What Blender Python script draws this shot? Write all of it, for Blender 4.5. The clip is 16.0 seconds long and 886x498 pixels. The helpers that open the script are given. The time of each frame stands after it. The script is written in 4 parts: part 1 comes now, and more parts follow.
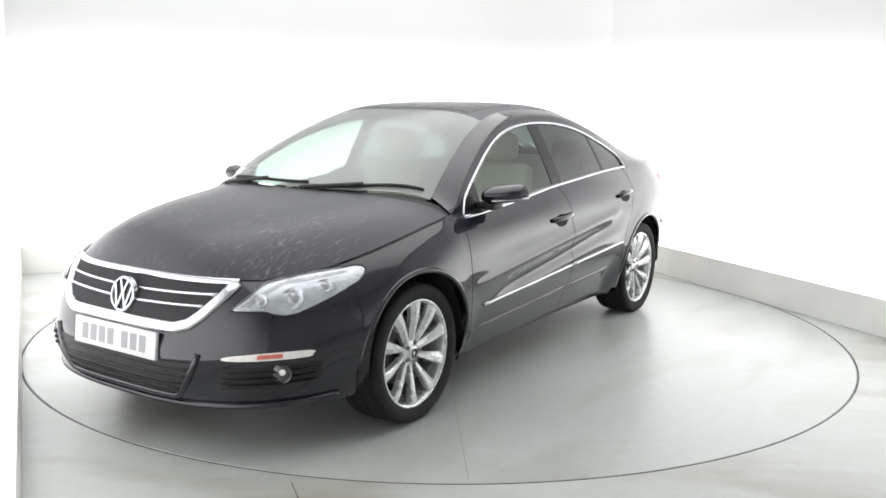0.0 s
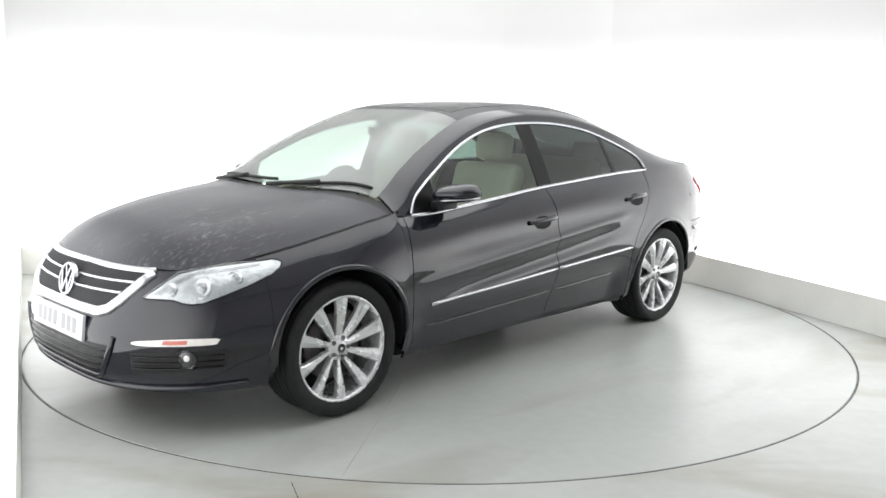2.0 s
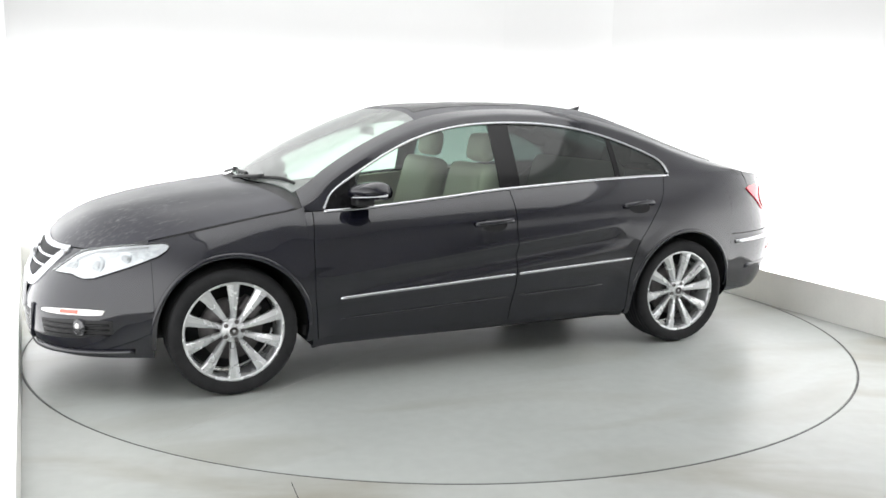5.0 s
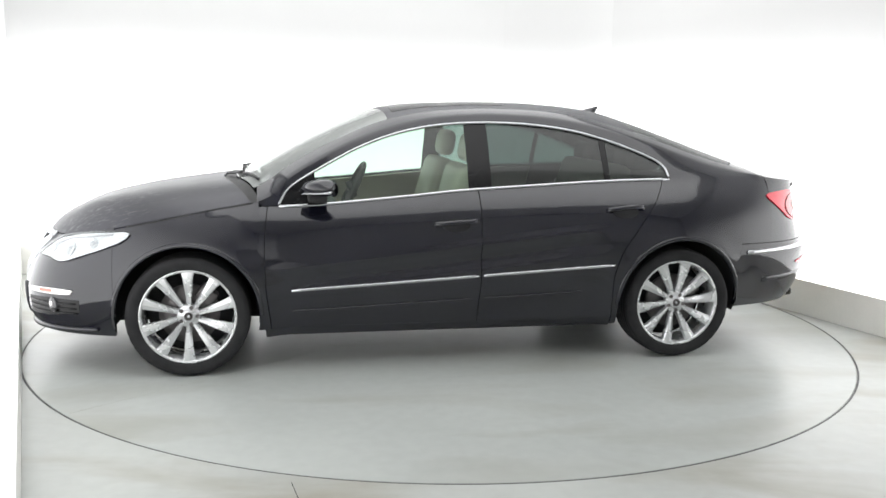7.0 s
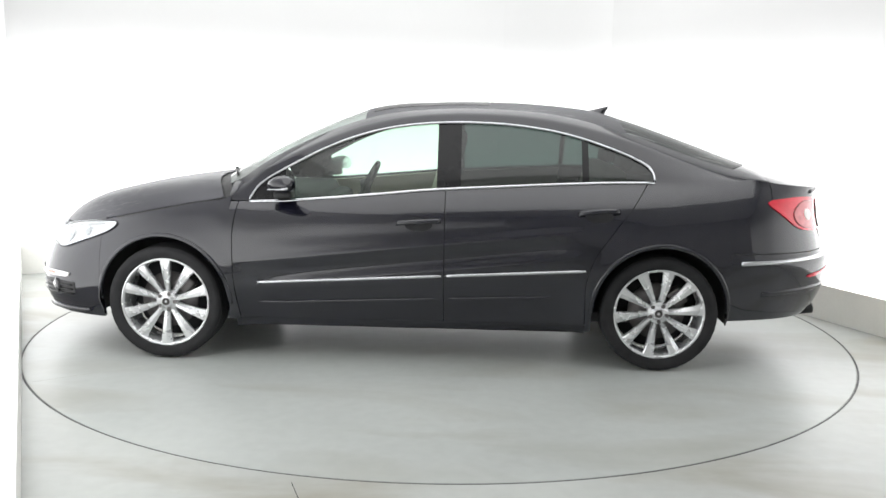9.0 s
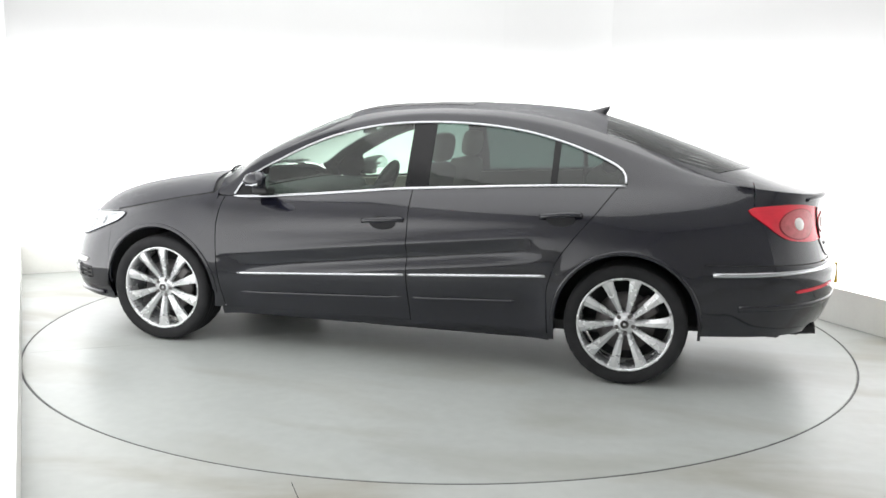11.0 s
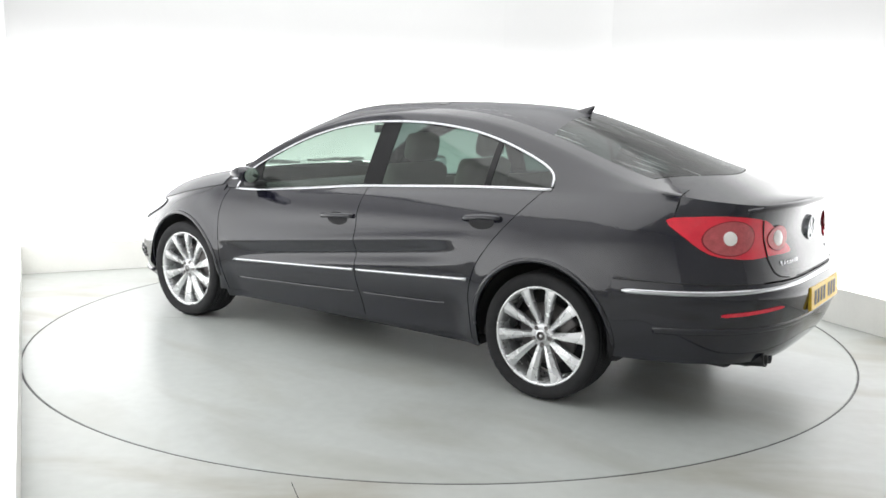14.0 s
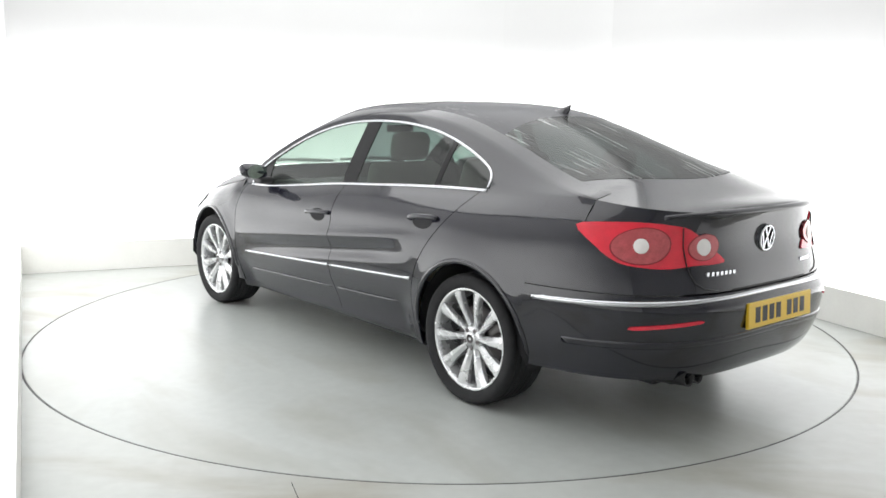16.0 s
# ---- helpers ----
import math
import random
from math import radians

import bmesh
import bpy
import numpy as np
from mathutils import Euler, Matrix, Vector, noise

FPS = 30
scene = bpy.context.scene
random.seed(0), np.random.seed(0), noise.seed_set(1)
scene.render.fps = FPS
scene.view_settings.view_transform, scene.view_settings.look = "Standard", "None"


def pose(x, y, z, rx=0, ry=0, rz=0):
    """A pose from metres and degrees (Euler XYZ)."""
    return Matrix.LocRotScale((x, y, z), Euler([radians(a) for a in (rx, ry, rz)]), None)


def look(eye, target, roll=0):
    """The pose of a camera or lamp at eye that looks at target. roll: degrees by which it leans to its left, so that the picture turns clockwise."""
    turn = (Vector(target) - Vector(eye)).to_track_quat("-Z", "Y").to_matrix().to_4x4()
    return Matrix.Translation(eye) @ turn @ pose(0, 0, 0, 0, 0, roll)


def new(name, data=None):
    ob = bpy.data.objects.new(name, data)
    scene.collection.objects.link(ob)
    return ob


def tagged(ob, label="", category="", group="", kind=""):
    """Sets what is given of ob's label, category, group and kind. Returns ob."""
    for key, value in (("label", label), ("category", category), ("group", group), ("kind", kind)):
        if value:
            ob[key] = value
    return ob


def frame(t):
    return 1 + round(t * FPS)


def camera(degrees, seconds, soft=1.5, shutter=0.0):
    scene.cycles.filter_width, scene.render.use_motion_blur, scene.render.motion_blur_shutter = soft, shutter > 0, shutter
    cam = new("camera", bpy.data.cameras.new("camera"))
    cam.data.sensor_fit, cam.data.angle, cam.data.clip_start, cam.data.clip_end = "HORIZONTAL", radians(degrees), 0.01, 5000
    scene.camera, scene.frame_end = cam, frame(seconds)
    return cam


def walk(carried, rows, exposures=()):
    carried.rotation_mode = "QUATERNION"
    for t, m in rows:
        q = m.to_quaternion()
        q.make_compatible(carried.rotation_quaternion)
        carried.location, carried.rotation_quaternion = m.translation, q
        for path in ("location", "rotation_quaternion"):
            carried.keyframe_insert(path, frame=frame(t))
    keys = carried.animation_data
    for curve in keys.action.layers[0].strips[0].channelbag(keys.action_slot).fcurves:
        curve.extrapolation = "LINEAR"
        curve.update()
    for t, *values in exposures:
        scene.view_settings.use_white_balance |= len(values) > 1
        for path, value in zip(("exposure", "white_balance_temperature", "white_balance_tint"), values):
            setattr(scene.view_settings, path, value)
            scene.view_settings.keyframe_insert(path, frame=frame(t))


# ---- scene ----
cam = camera(54.04, 16.0, soft=1.6)
EYE = (0.0, -5.488, 1.406)
AIM = (-.001, -5.488 + math.cos(radians(9.27)), 1.406 - math.sin(radians(9.27)))
walk(cam, [(0.0, look(EYE, AIM, .93)), (16.0, look(EYE, AIM, .93))])

# ---- light: a closed photo booth, glow added to an unseen ceiling and white walls above a kickboard ----
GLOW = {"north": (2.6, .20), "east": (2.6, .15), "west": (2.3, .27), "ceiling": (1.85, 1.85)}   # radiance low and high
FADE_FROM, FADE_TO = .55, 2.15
world = bpy.data.worlds.new("booth_air")
world.use_nodes = True
world.node_tree.nodes["Background"].inputs[0].default_value = (1, 1, 1, 1)
world.node_tree.nodes["Background"].inputs[1].default_value = .05
scene.world = world
scene.view_settings.exposure = 0.0
TURN = 23.5                       # the booth stands turned against the view
BOOTH = pose(0, 0, 0, 0, 0, TURN)  # booth axes: x across, y into the depth
LEFT, RIGHT, BACK, NEAR, HIGH = -2.59, 2.555, 2.75, -5.9, 3.4


def left_at(y):
    """The west wall's slant, fitted to its floor edge in the camera's view."""
    return LEFT + .038 * (BACK - y)


# ---- materials ----
def material(name, colour, rough=.5, metal=0.0, coat=0.0, spread=.08, scale=8, fine=160, bump=0.0, ior=1.5, rough_spread=.06, stain=0.0, spec=.5, coat_rough=.05, coat_ior=1.5):
    """A surface with variation at two scales in colour and gloss."""
    m = bpy.data.materials.new(name)
    m.use_nodes = True
    t = m.node_tree
    n, l = t.nodes, t.links
    b = n["Principled BSDF"]
    b.inputs["Metallic"].default_value, b.inputs["IOR"].default_value = metal, ior
    b.inputs["Specular IOR Level"].default_value = spec
    b.inputs["Coat Weight"].default_value, b.inputs["Coat Roughness"].default_value = coat, coat_rough
    b.inputs["Coat IOR"].default_value = coat_ior
    co = n.new("ShaderNodeTexCoord")
    big, small = n.new("ShaderNodeTexNoise"), n.new("ShaderNodeTexNoise")
    for q, s, d in ((big, scale, 4), (small, fine, 2)):
        q.inputs["Scale"].default_value, q.inputs["Detail"].default_value = s, d
        l.new(co.outputs["Object"], q.inputs["Vector"])
    both = n.new("ShaderNodeMath")
    both.operation = "MULTIPLY_ADD"
    l.new(small.outputs["Fac"], both.inputs[0])
    both.inputs[1].default_value = .35
    l.new(big.outputs["Fac"], both.inputs[2])
    ramp = n.new("ShaderNodeMapRange")
    ramp.inputs[1].default_value, ramp.inputs[2].default_value = .4, 1.0
    l.new(both.outputs[0], ramp.inputs[0])
    mixer = n.new("ShaderNodeMix")
    mixer.data_type = "RGBA"
    lo, hi = [max(0, c * (1 - spread)) for c in colour], [min(1, c * (1 + spread) + stain) for c in colour]
    mixer.inputs[6].default_value, mixer.inputs[7].default_value = (*lo, 1), (*hi, 1)
    l.new(ramp.outputs[0], mixer.inputs[0])
    l.new(mixer.outputs[2], b.inputs["Base Color"])
    rr = n.new("ShaderNodeMapRange")
    rr.inputs[1].default_value, rr.inputs[2].default_value = .3, .7
    rr.inputs[3].default_value, rr.inputs[4].default_value = max(0, rough - rough_spread), min(1, rough + rough_spread)
    l.new(big.outputs["Fac"], rr.inputs[0])
    l.new(rr.outputs[0], b.inputs["Roughness"])
    if bump:
        bp = n.new("ShaderNodeBump")
        bp.inputs["Strength"].default_value, bp.inputs["Distance"].default_value = bump, .002
        l.new(small.outputs["Fac"], bp.inputs["Height"])
        l.new(bp.outputs[0], b.inputs["Normal"])
    return m


def glass(name, tint, clear, rough=.02, streaks=0.0, grazing=.9):
    """A thin pane: a share of it lets light pass with a tint, gloss by Fresnel."""
    m = bpy.data.materials.new(name)
    m.use_nodes = True
    t = m.node_tree
    n, l = t.nodes, t.links
    out = n["Material Output"]
    n.remove(n["Principled BSDF"])
    through_it, body, gloss = n.new("ShaderNodeBsdfTransparent"), n.new("ShaderNodeBsdfDiffuse"), n.new("ShaderNodeBsdfGlossy")
    through_it.inputs[0].default_value = (*tint, 1)
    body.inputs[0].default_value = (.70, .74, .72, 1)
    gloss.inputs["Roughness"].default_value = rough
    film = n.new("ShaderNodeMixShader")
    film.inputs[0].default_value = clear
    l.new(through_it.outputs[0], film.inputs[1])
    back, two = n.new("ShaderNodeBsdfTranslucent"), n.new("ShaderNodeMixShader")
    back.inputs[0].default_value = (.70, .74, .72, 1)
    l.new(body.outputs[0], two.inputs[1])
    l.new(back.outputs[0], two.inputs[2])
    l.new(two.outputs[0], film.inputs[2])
    if streaks:                       # white runs down the pane: dusty water, with tube reflections painted in
        co, mp, runs, cloud = n.new("ShaderNodeTexCoord"), n.new("ShaderNodeMapping"), n.new("ShaderNodeTexNoise"), n.new("ShaderNodeTexNoise")
        mp.inputs["Scale"].default_value = (1.6, 46, 1.6)
        mp.inputs["Rotation"].default_value = (0, 0, radians(9))
        l.new(co.outputs["Object"], mp.inputs[0])
        l.new(mp.outputs[0], runs.inputs["Vector"])
        runs.inputs["Scale"].default_value, runs.inputs["Detail"].default_value = 1.0, 3
        cloud.inputs["Scale"].default_value = 2.6
        l.new(co.outputs["Object"], cloud.inputs["Vector"])
        r1, r2, mul, add = n.new("ShaderNodeMapRange"), n.new("ShaderNodeMapRange"), n.new("ShaderNodeMath"), n.new("ShaderNodeMath")
        r1.inputs[1].default_value, r1.inputs[2].default_value, r1.inputs[4].default_value = .57, .66, streaks
        r2.inputs[1].default_value, r2.inputs[2].default_value = .44, .62
        l.new(runs.outputs["Fac"], r1.inputs[0])
        l.new(cloud.outputs["Fac"], r2.inputs[0])
        mul.operation = "MULTIPLY"
        l.new(r1.outputs[0], mul.inputs[0])
        l.new(r2.outputs[0], mul.inputs[1])
        l.new(mul.outputs[0], add.inputs[0])
        add.inputs[1].default_value = clear
        l.new(add.outputs[0], film.inputs[0])
    lw, last = n.new("ShaderNodeLayerWeight"), n.new("ShaderNodeMixShader")
    lw.inputs[0].default_value = .5
    five, share = n.new("ShaderNodeMath"), n.new("ShaderNodeMath")
    five.operation, share.operation = "POWER", "MULTIPLY_ADD"
    l.new(lw.outputs["Facing"], five.inputs[0])
    five.inputs[1].default_value = 4.5
    l.new(five.outputs[0], share.inputs[0])
    share.inputs[1].default_value, share.inputs[2].default_value = grazing, .06
    l.new(share.outputs[0], last.inputs[0])
    l.new(film.outputs[0], last.inputs[1])
    l.new(gloss.outputs[0], last.inputs[2])
    l.new(last.outputs[0], out.inputs[0])
    return m


def dust_on(m, scale, lo, hi, amount):
    """Pale dust lying in broken patches: fine specks inside larger clouds."""
    n, l = m.node_tree.nodes, m.node_tree.links
    b = n["Principled BSDF"]
    co, mp, cloud, speck = n.new("ShaderNodeTexCoord"), n.new("ShaderNodeMapping"), n.new("ShaderNodeTexNoise"), n.new("ShaderNodeTexNoise")
    mp.inputs["Scale"].default_value = scale
    l.new(co.outputs["Object"], mp.inputs[0])
    cloud.inputs["Scale"].default_value, cloud.inputs["Detail"].default_value = 2.2, 3
    lane = n.new("ShaderNodeMapping")
    lane.inputs["Scale"].default_value = (.7, 2.6, 1)
    lane.inputs["Location"].default_value = (.3, .25, 0)
    l.new(co.outputs["Object"], lane.inputs[0])
    l.new(lane.outputs[0], cloud.inputs["Vector"])
    speck.inputs["Scale"].default_value, speck.inputs["Detail"].default_value, speck.inputs["Roughness"].default_value = 5, 10, .72
    l.new(mp.outputs[0], speck.inputs["Vector"])
    r1, r2, mul, mixer = n.new("ShaderNodeMapRange"), n.new("ShaderNodeMapRange"), n.new("ShaderNodeMath"), n.new("ShaderNodeMix")
    r1.inputs[1].default_value, r1.inputs[2].default_value = .48, .68
    r2.inputs[1].default_value, r2.inputs[2].default_value = lo, hi
    l.new(cloud.outputs["Fac"], r1.inputs[0])
    l.new(speck.outputs["Fac"], r2.inputs[0])
    mul.operation, mixer.data_type = "MULTIPLY", "RGBA"
    l.new(r1.outputs[0], mul.inputs[0])
    l.new(r2.outputs[0], mul.inputs[1])
    l.new(mul.outputs[0], mixer.inputs[0])
    old = b.inputs["Base Color"].links[0].from_socket
    l.new(old, mixer.inputs[6])
    mixer.inputs[7].default_value = (amount, amount, amount, 1)
    l.new(mixer.outputs[2], b.inputs["Base Color"])


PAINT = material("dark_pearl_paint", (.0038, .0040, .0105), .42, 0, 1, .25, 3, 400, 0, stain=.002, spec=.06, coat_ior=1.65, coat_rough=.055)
# Bonnet and roof: brightness lifted in the base colour, besides the dust.
PAINT_TOP = material("dusty_brightened_pearl_paint", (.032, .0322, .041), .55, 0, .5, .25, 3, 400, 0, stain=.006, spec=.2, coat_rough=.26, coat_ior=1.45)
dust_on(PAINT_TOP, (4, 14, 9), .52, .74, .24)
BLACK = material("black_plastic", (.012, .012, .013), .5, 0, 0, .2, 20, 300, .2)
GLOSS_BLACK = material("gloss_black_trim", (.008, .008, .009), .22, 0, 0, .1, 10, spec=.3)
RUBBER = material("tyre_rubber", (.022, .022, .0235), .8, 0, 0, .3, 15, 200, .4, stain=.004, spec=.25)
CHROME = material("chrome", (.60, .61, .63), .22, 1, 0, .02, 3, 30, rough_spread=.02)
ALLOY = material("silver_alloy", (.72, .73, .74), .27, .6, .3, .07, 12, 200)
DARK_METAL = material("brake_iron", (.16, .15, .15), .5, .8, 0, .3, 25, 200, .2)
LINER = material("dark_underside", (.026, .026, .028), .9, 0, 0, .3, 10)
LEATHER = material("cream_leather", (.62, .57, .48), .5, 0, 0, .06, 12, 300, .3)
CABIN_DARK = material("dark_cabin_plastic", (.03, .03, .032), .6, 0, 0, .2, 14, 300, .2)
HEADLINER = material("pale_headliner", (.55, .53, .48), .9, 0, 0, .05, 20, 400, .2)
# Half of the windscreen is pale film: the booth's white reflection painted in.
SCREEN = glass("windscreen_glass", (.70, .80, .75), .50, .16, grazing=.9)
CLEAR = glass("door_glass", (.60, .72, .64), .06)
# The slight film greys these panes in place of a reflection.
PRIVACY = glass("privacy_glass", (.125, .175, .16), .055, .04)
REAR_GLASS = glass("streaked_rear_glass", (.08, .09, .09), .05, .14, 1.0, .5)
LENS = glass("clear_lens", (.95, .96, .97), .13)


# ---- mesh helpers ----
def finish(bm, name, mat, smooth=True):
    me = bpy.data.meshes.new(name)
    if smooth:
        for f in bm.faces:
            f.smooth = True
    bm.to_mesh(me)
    bm.free()
    me.materials.append(mat)
    return new(name, me)


def part(name, bm, mat, parent, label="", smooth=True):
    ob = finish(bm, name, mat, smooth)
    ob.parent = parent
    return tagged(ob, label)


def box(bm, x0, x1, y0, y1, z0, z1, m=None, bevel=0.0):
    v = [bm.verts.new((x, y, z)) for x in (x0, x1) for y in (y0, y1) for z in (z0, z1)]
    fs = [bm.faces.new([v[i] for i in q]) for q in ((0, 1, 3, 2), (4, 6, 7, 5), (0, 4, 5, 1), (2, 3, 7, 6), (0, 2, 6, 4), (1, 5, 7, 3))]
    if bevel:
        es = list({e for f in fs for e in f.edges})
        r = bmesh.ops.bevel(bm, geom=es, offset=bevel, segments=2, profile=.5, affect="EDGES")
        v = list({q for f in r["faces"] for q in f.verts} | {q for q in v if q.is_valid})
    if m is not None:
        bmesh.ops.transform(bm, matrix=m, verts=v)
    return v


def lathe(bm, prof, n=48, m=None, axis="y"):
    """Turn a profile of (radius, along) about an axis."""
    rings = []
    for r, a in prof:
        ring = []
        for k in range(n):
            c, s = r * math.cos(2 * math.pi * k / n), r * math.sin(2 * math.pi * k / n)
            ring.append(bm.verts.new((c, a, s) if axis == "y" else (c, s, a) if axis == "z" else (a, c, s)))
        rings.append(ring)
    for p, q in zip(rings, rings[1:]):
        for k in range(n):
            bm.faces.new((p[k], p[(k + 1) % n], q[(k + 1) % n], q[k]))
    for ring, r in ((rings[0], prof[0][0]), (rings[-1], prof[-1][0])):
        if r > 0:
            bm.faces.new(ring)
    bmesh.ops.recalc_face_normals(bm, faces=bm.faces[:])
    if m is not None:
        bmesh.ops.transform(bm, matrix=m, verts=[v for ring in rings for v in ring])


def sharp(bm, degrees=35):
    for e in bm.edges:
        if len(e.link_faces) == 2 and e.calc_face_angle(0) > radians(degrees):
            e.smooth = False


# ---- the booth ----
def slab(name, corners, z0, z1, mat, label, category):
    """An upright or flat block on a plan outline in booth axes."""
    bm = bmesh.new()
    lo = [bm.verts.new(BOOTH @ Vector((x, y, z0))) for x, y in corners]
    hi = [bm.verts.new(BOOTH @ Vector((x, y, z1))) for x, y in corners]
    bm.faces.new(lo[::-1])
    bm.faces.new(hi)
    for k in range(len(lo)):
        j = (k + 1) % len(lo)
        bm.faces.new((lo[k], lo[j], hi[j], hi[k]))
    bmesh.ops.recalc_face_normals(bm, faces=bm.faces[:])
    return tagged(finish(bm, name, mat, False), label, category, "", "structure")


def rect(x0, x1, y0, y1):
    return [(x0, y0), (x1, y0), (x1, y1), (x0, y1)]


def west(y0, y1, near, far):
    """A plan strip along the west wall, from near to far off its face."""
    return [(left_at(y0) + near, y0), (left_at(y0) + far, y0), (left_at(y1) + far, y1), (left_at(y1) + near, y1)]


WALL = material("white_wall_paint", (.86, .86, .86), .6, 0, 0, .02, 1.2, 60, .05)
# Added near wall, out of view; its grey shapes reflections in the paint.
UNSEEN_WALL = material("pale_grey_unseen_wall", (.55, .55, .555), .5, 0, 0, .05, 2, 60)
# Emission put into the white wall panels to light the booth.
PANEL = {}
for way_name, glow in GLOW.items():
    PANEL[way_name] = material("glowing_white_panel", (.55, .55, .55), .7, 0, 0, .02, 1.2, 60)
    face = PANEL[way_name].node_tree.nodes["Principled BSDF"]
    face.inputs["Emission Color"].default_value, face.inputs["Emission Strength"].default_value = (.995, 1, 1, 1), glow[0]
    # brightness gradient painted into the glow: it fades towards the ceiling
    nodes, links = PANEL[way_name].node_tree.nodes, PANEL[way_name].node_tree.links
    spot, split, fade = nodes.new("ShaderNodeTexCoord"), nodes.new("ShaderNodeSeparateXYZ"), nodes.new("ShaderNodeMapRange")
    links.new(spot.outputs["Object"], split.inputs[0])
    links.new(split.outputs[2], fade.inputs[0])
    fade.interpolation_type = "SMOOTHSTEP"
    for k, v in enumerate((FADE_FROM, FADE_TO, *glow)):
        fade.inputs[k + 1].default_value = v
    # and is painted weaker towards the near end, to soften reflected edges
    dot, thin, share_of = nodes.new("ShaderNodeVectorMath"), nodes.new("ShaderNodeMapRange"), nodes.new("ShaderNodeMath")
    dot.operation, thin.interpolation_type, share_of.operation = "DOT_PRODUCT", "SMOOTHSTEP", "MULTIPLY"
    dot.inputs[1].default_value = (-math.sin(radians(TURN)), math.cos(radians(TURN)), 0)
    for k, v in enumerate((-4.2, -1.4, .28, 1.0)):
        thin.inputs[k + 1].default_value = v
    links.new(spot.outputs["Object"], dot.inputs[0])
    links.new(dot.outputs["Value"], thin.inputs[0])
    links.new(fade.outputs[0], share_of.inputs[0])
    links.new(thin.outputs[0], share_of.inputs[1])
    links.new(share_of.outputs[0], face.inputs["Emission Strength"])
KICK = material("off_white_kickboard", (.84, .835, .80), .5, 0, 0, .06, 3, 80, .05)
FLOOR = material("grey_painted_floor", (.43, .447, .427), .36, 0, 0, .12, .9, 14, .02, rough_spread=.04, stain=.02)
DISC = material("grey_turntable_paint", (.415, .436, .419), .32, 0, 0, .10, 1.0, 16, .02, rough_spread=.04, stain=.02)


def stain_on(m, colour, lo, hi, scale):
    """Dried brownish puddle marks with soft edges."""
    n, l = m.node_tree.nodes, m.node_tree.links
    base = n["Principled BSDF"]
    co, mp, cloud, r1, mixer = n.new("ShaderNodeTexCoord"), n.new("ShaderNodeMapping"), n.new("ShaderNodeTexNoise"), n.new("ShaderNodeMapRange"), n.new("ShaderNodeMix")
    mp.inputs["Scale"].default_value = scale
    cloud.inputs["Scale"].default_value, cloud.inputs["Detail"].default_value, cloud.inputs["Distortion"].default_value = 1.0, 5, .6
    l.new(co.outputs["Object"], mp.inputs[0])
    l.new(mp.outputs[0], cloud.inputs["Vector"])
    r1.inputs[1].default_value, r1.inputs[2].default_value, r1.inputs[4].default_value = lo, hi, .75
    l.new(cloud.outputs["Fac"], r1.inputs[0])
    mixer.data_type = "RGBA"
    l.new(r1.outputs[0], mixer.inputs[0])
    l.new(base.inputs["Base Color"].links[0].from_socket, mixer.inputs[6])
    mixer.inputs[7].default_value = (*colour, 1)
    l.new(mixer.outputs[2], base.inputs["Base Color"])


stain_on(FLOOR, (.28, .26, .205), .48, .70, (.9, 2.2, 1))
stain_on(DISC, (.28, .275, .235), .50, .74, (.7, 1.9, 1))
RING_CX, RING_CY, RING_R, GAP = -.014, .118, 2.503, .011
T = .15
slab("wall_north", rect(LEFT - T, RIGHT + T, BACK, BACK + T), 0, HIGH, WALL, "plain white painted booth wall behind the glowing panels", "wall")
slab("wall_east", rect(RIGHT, RIGHT + T, NEAR, BACK), 0, HIGH, WALL, "plain white painted booth wall behind the glowing panels", "wall")
slab("wall_west", west(NEAR, BACK, -T, 0), 0, HIGH, WALL, "plain white painted booth wall behind the glowing panels", "wall")
slab("wall_south", rect(LEFT - T, RIGHT + T, NEAR - T, NEAR), 0, HIGH, UNSEEN_WALL, "unseen pale grey wall closing the near end, toned for the car's reflections", "wall")
slab("ceiling", rect(LEFT - T, RIGHT + T, NEAR - T, BACK + T), HIGH, HIGH + .1, WALL, "plain white booth ceiling", "ceiling")
K = .243
# Glow added to the white walls; no lamps stand behind them.
slab("glow_wall_north", rect(LEFT + .012, RIGHT - .012, BACK - .010, BACK - .002), K + .002, HIGH - .02, PANEL["north"], "white wall panel with added glow, painted dimmer towards the ceiling", "wall panel")
slab("glow_wall_east", rect(RIGHT - .010, RIGHT - .002, NEAR + .02, BACK - .012), K + .002, HIGH - .02, PANEL["east"], "white wall panel with added glow, painted dimmer towards the ceiling", "wall panel")
slab("glow_wall_west", west(NEAR + .02, BACK - .012, .002, .010), K + .002, HIGH - .02, PANEL["west"], "white wall panel with added glow, painted dimmer towards the ceiling", "wall panel")
# Unseen glowing panel added overhead to brighten floor, bonnet and windscreen.
slab("fill_panel_ceiling", rect(LEFT + .25, RIGHT - .25, -2.9, BACK - .25), HIGH - .03, HIGH - .002, PANEL["ceiling"], "white glowing panel over the turntable, out of view, added as fill light", "ceiling light")
COVE = .75
arc = [(RIGHT - .012 - COVE + COVE * math.sin(math.pi / 2 * k / 16), BACK - .012 - COVE + COVE * math.cos(math.pi / 2 * k / 16)) for k in range(17)]
cove = slab("glow_wall_corner", arc + [(RIGHT - .011, BACK - .011)], K + .002, HIGH - .04, PANEL["north"], "white panel with added glow, curved round the booth corner", "wall panel")
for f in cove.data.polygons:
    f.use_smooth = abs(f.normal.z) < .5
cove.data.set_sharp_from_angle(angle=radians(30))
slab("baseboard_north", rect(LEFT, RIGHT, BACK - .02, BACK - .002), .002, K, KICK, "off-white kickboard along the booth wall", "baseboard")
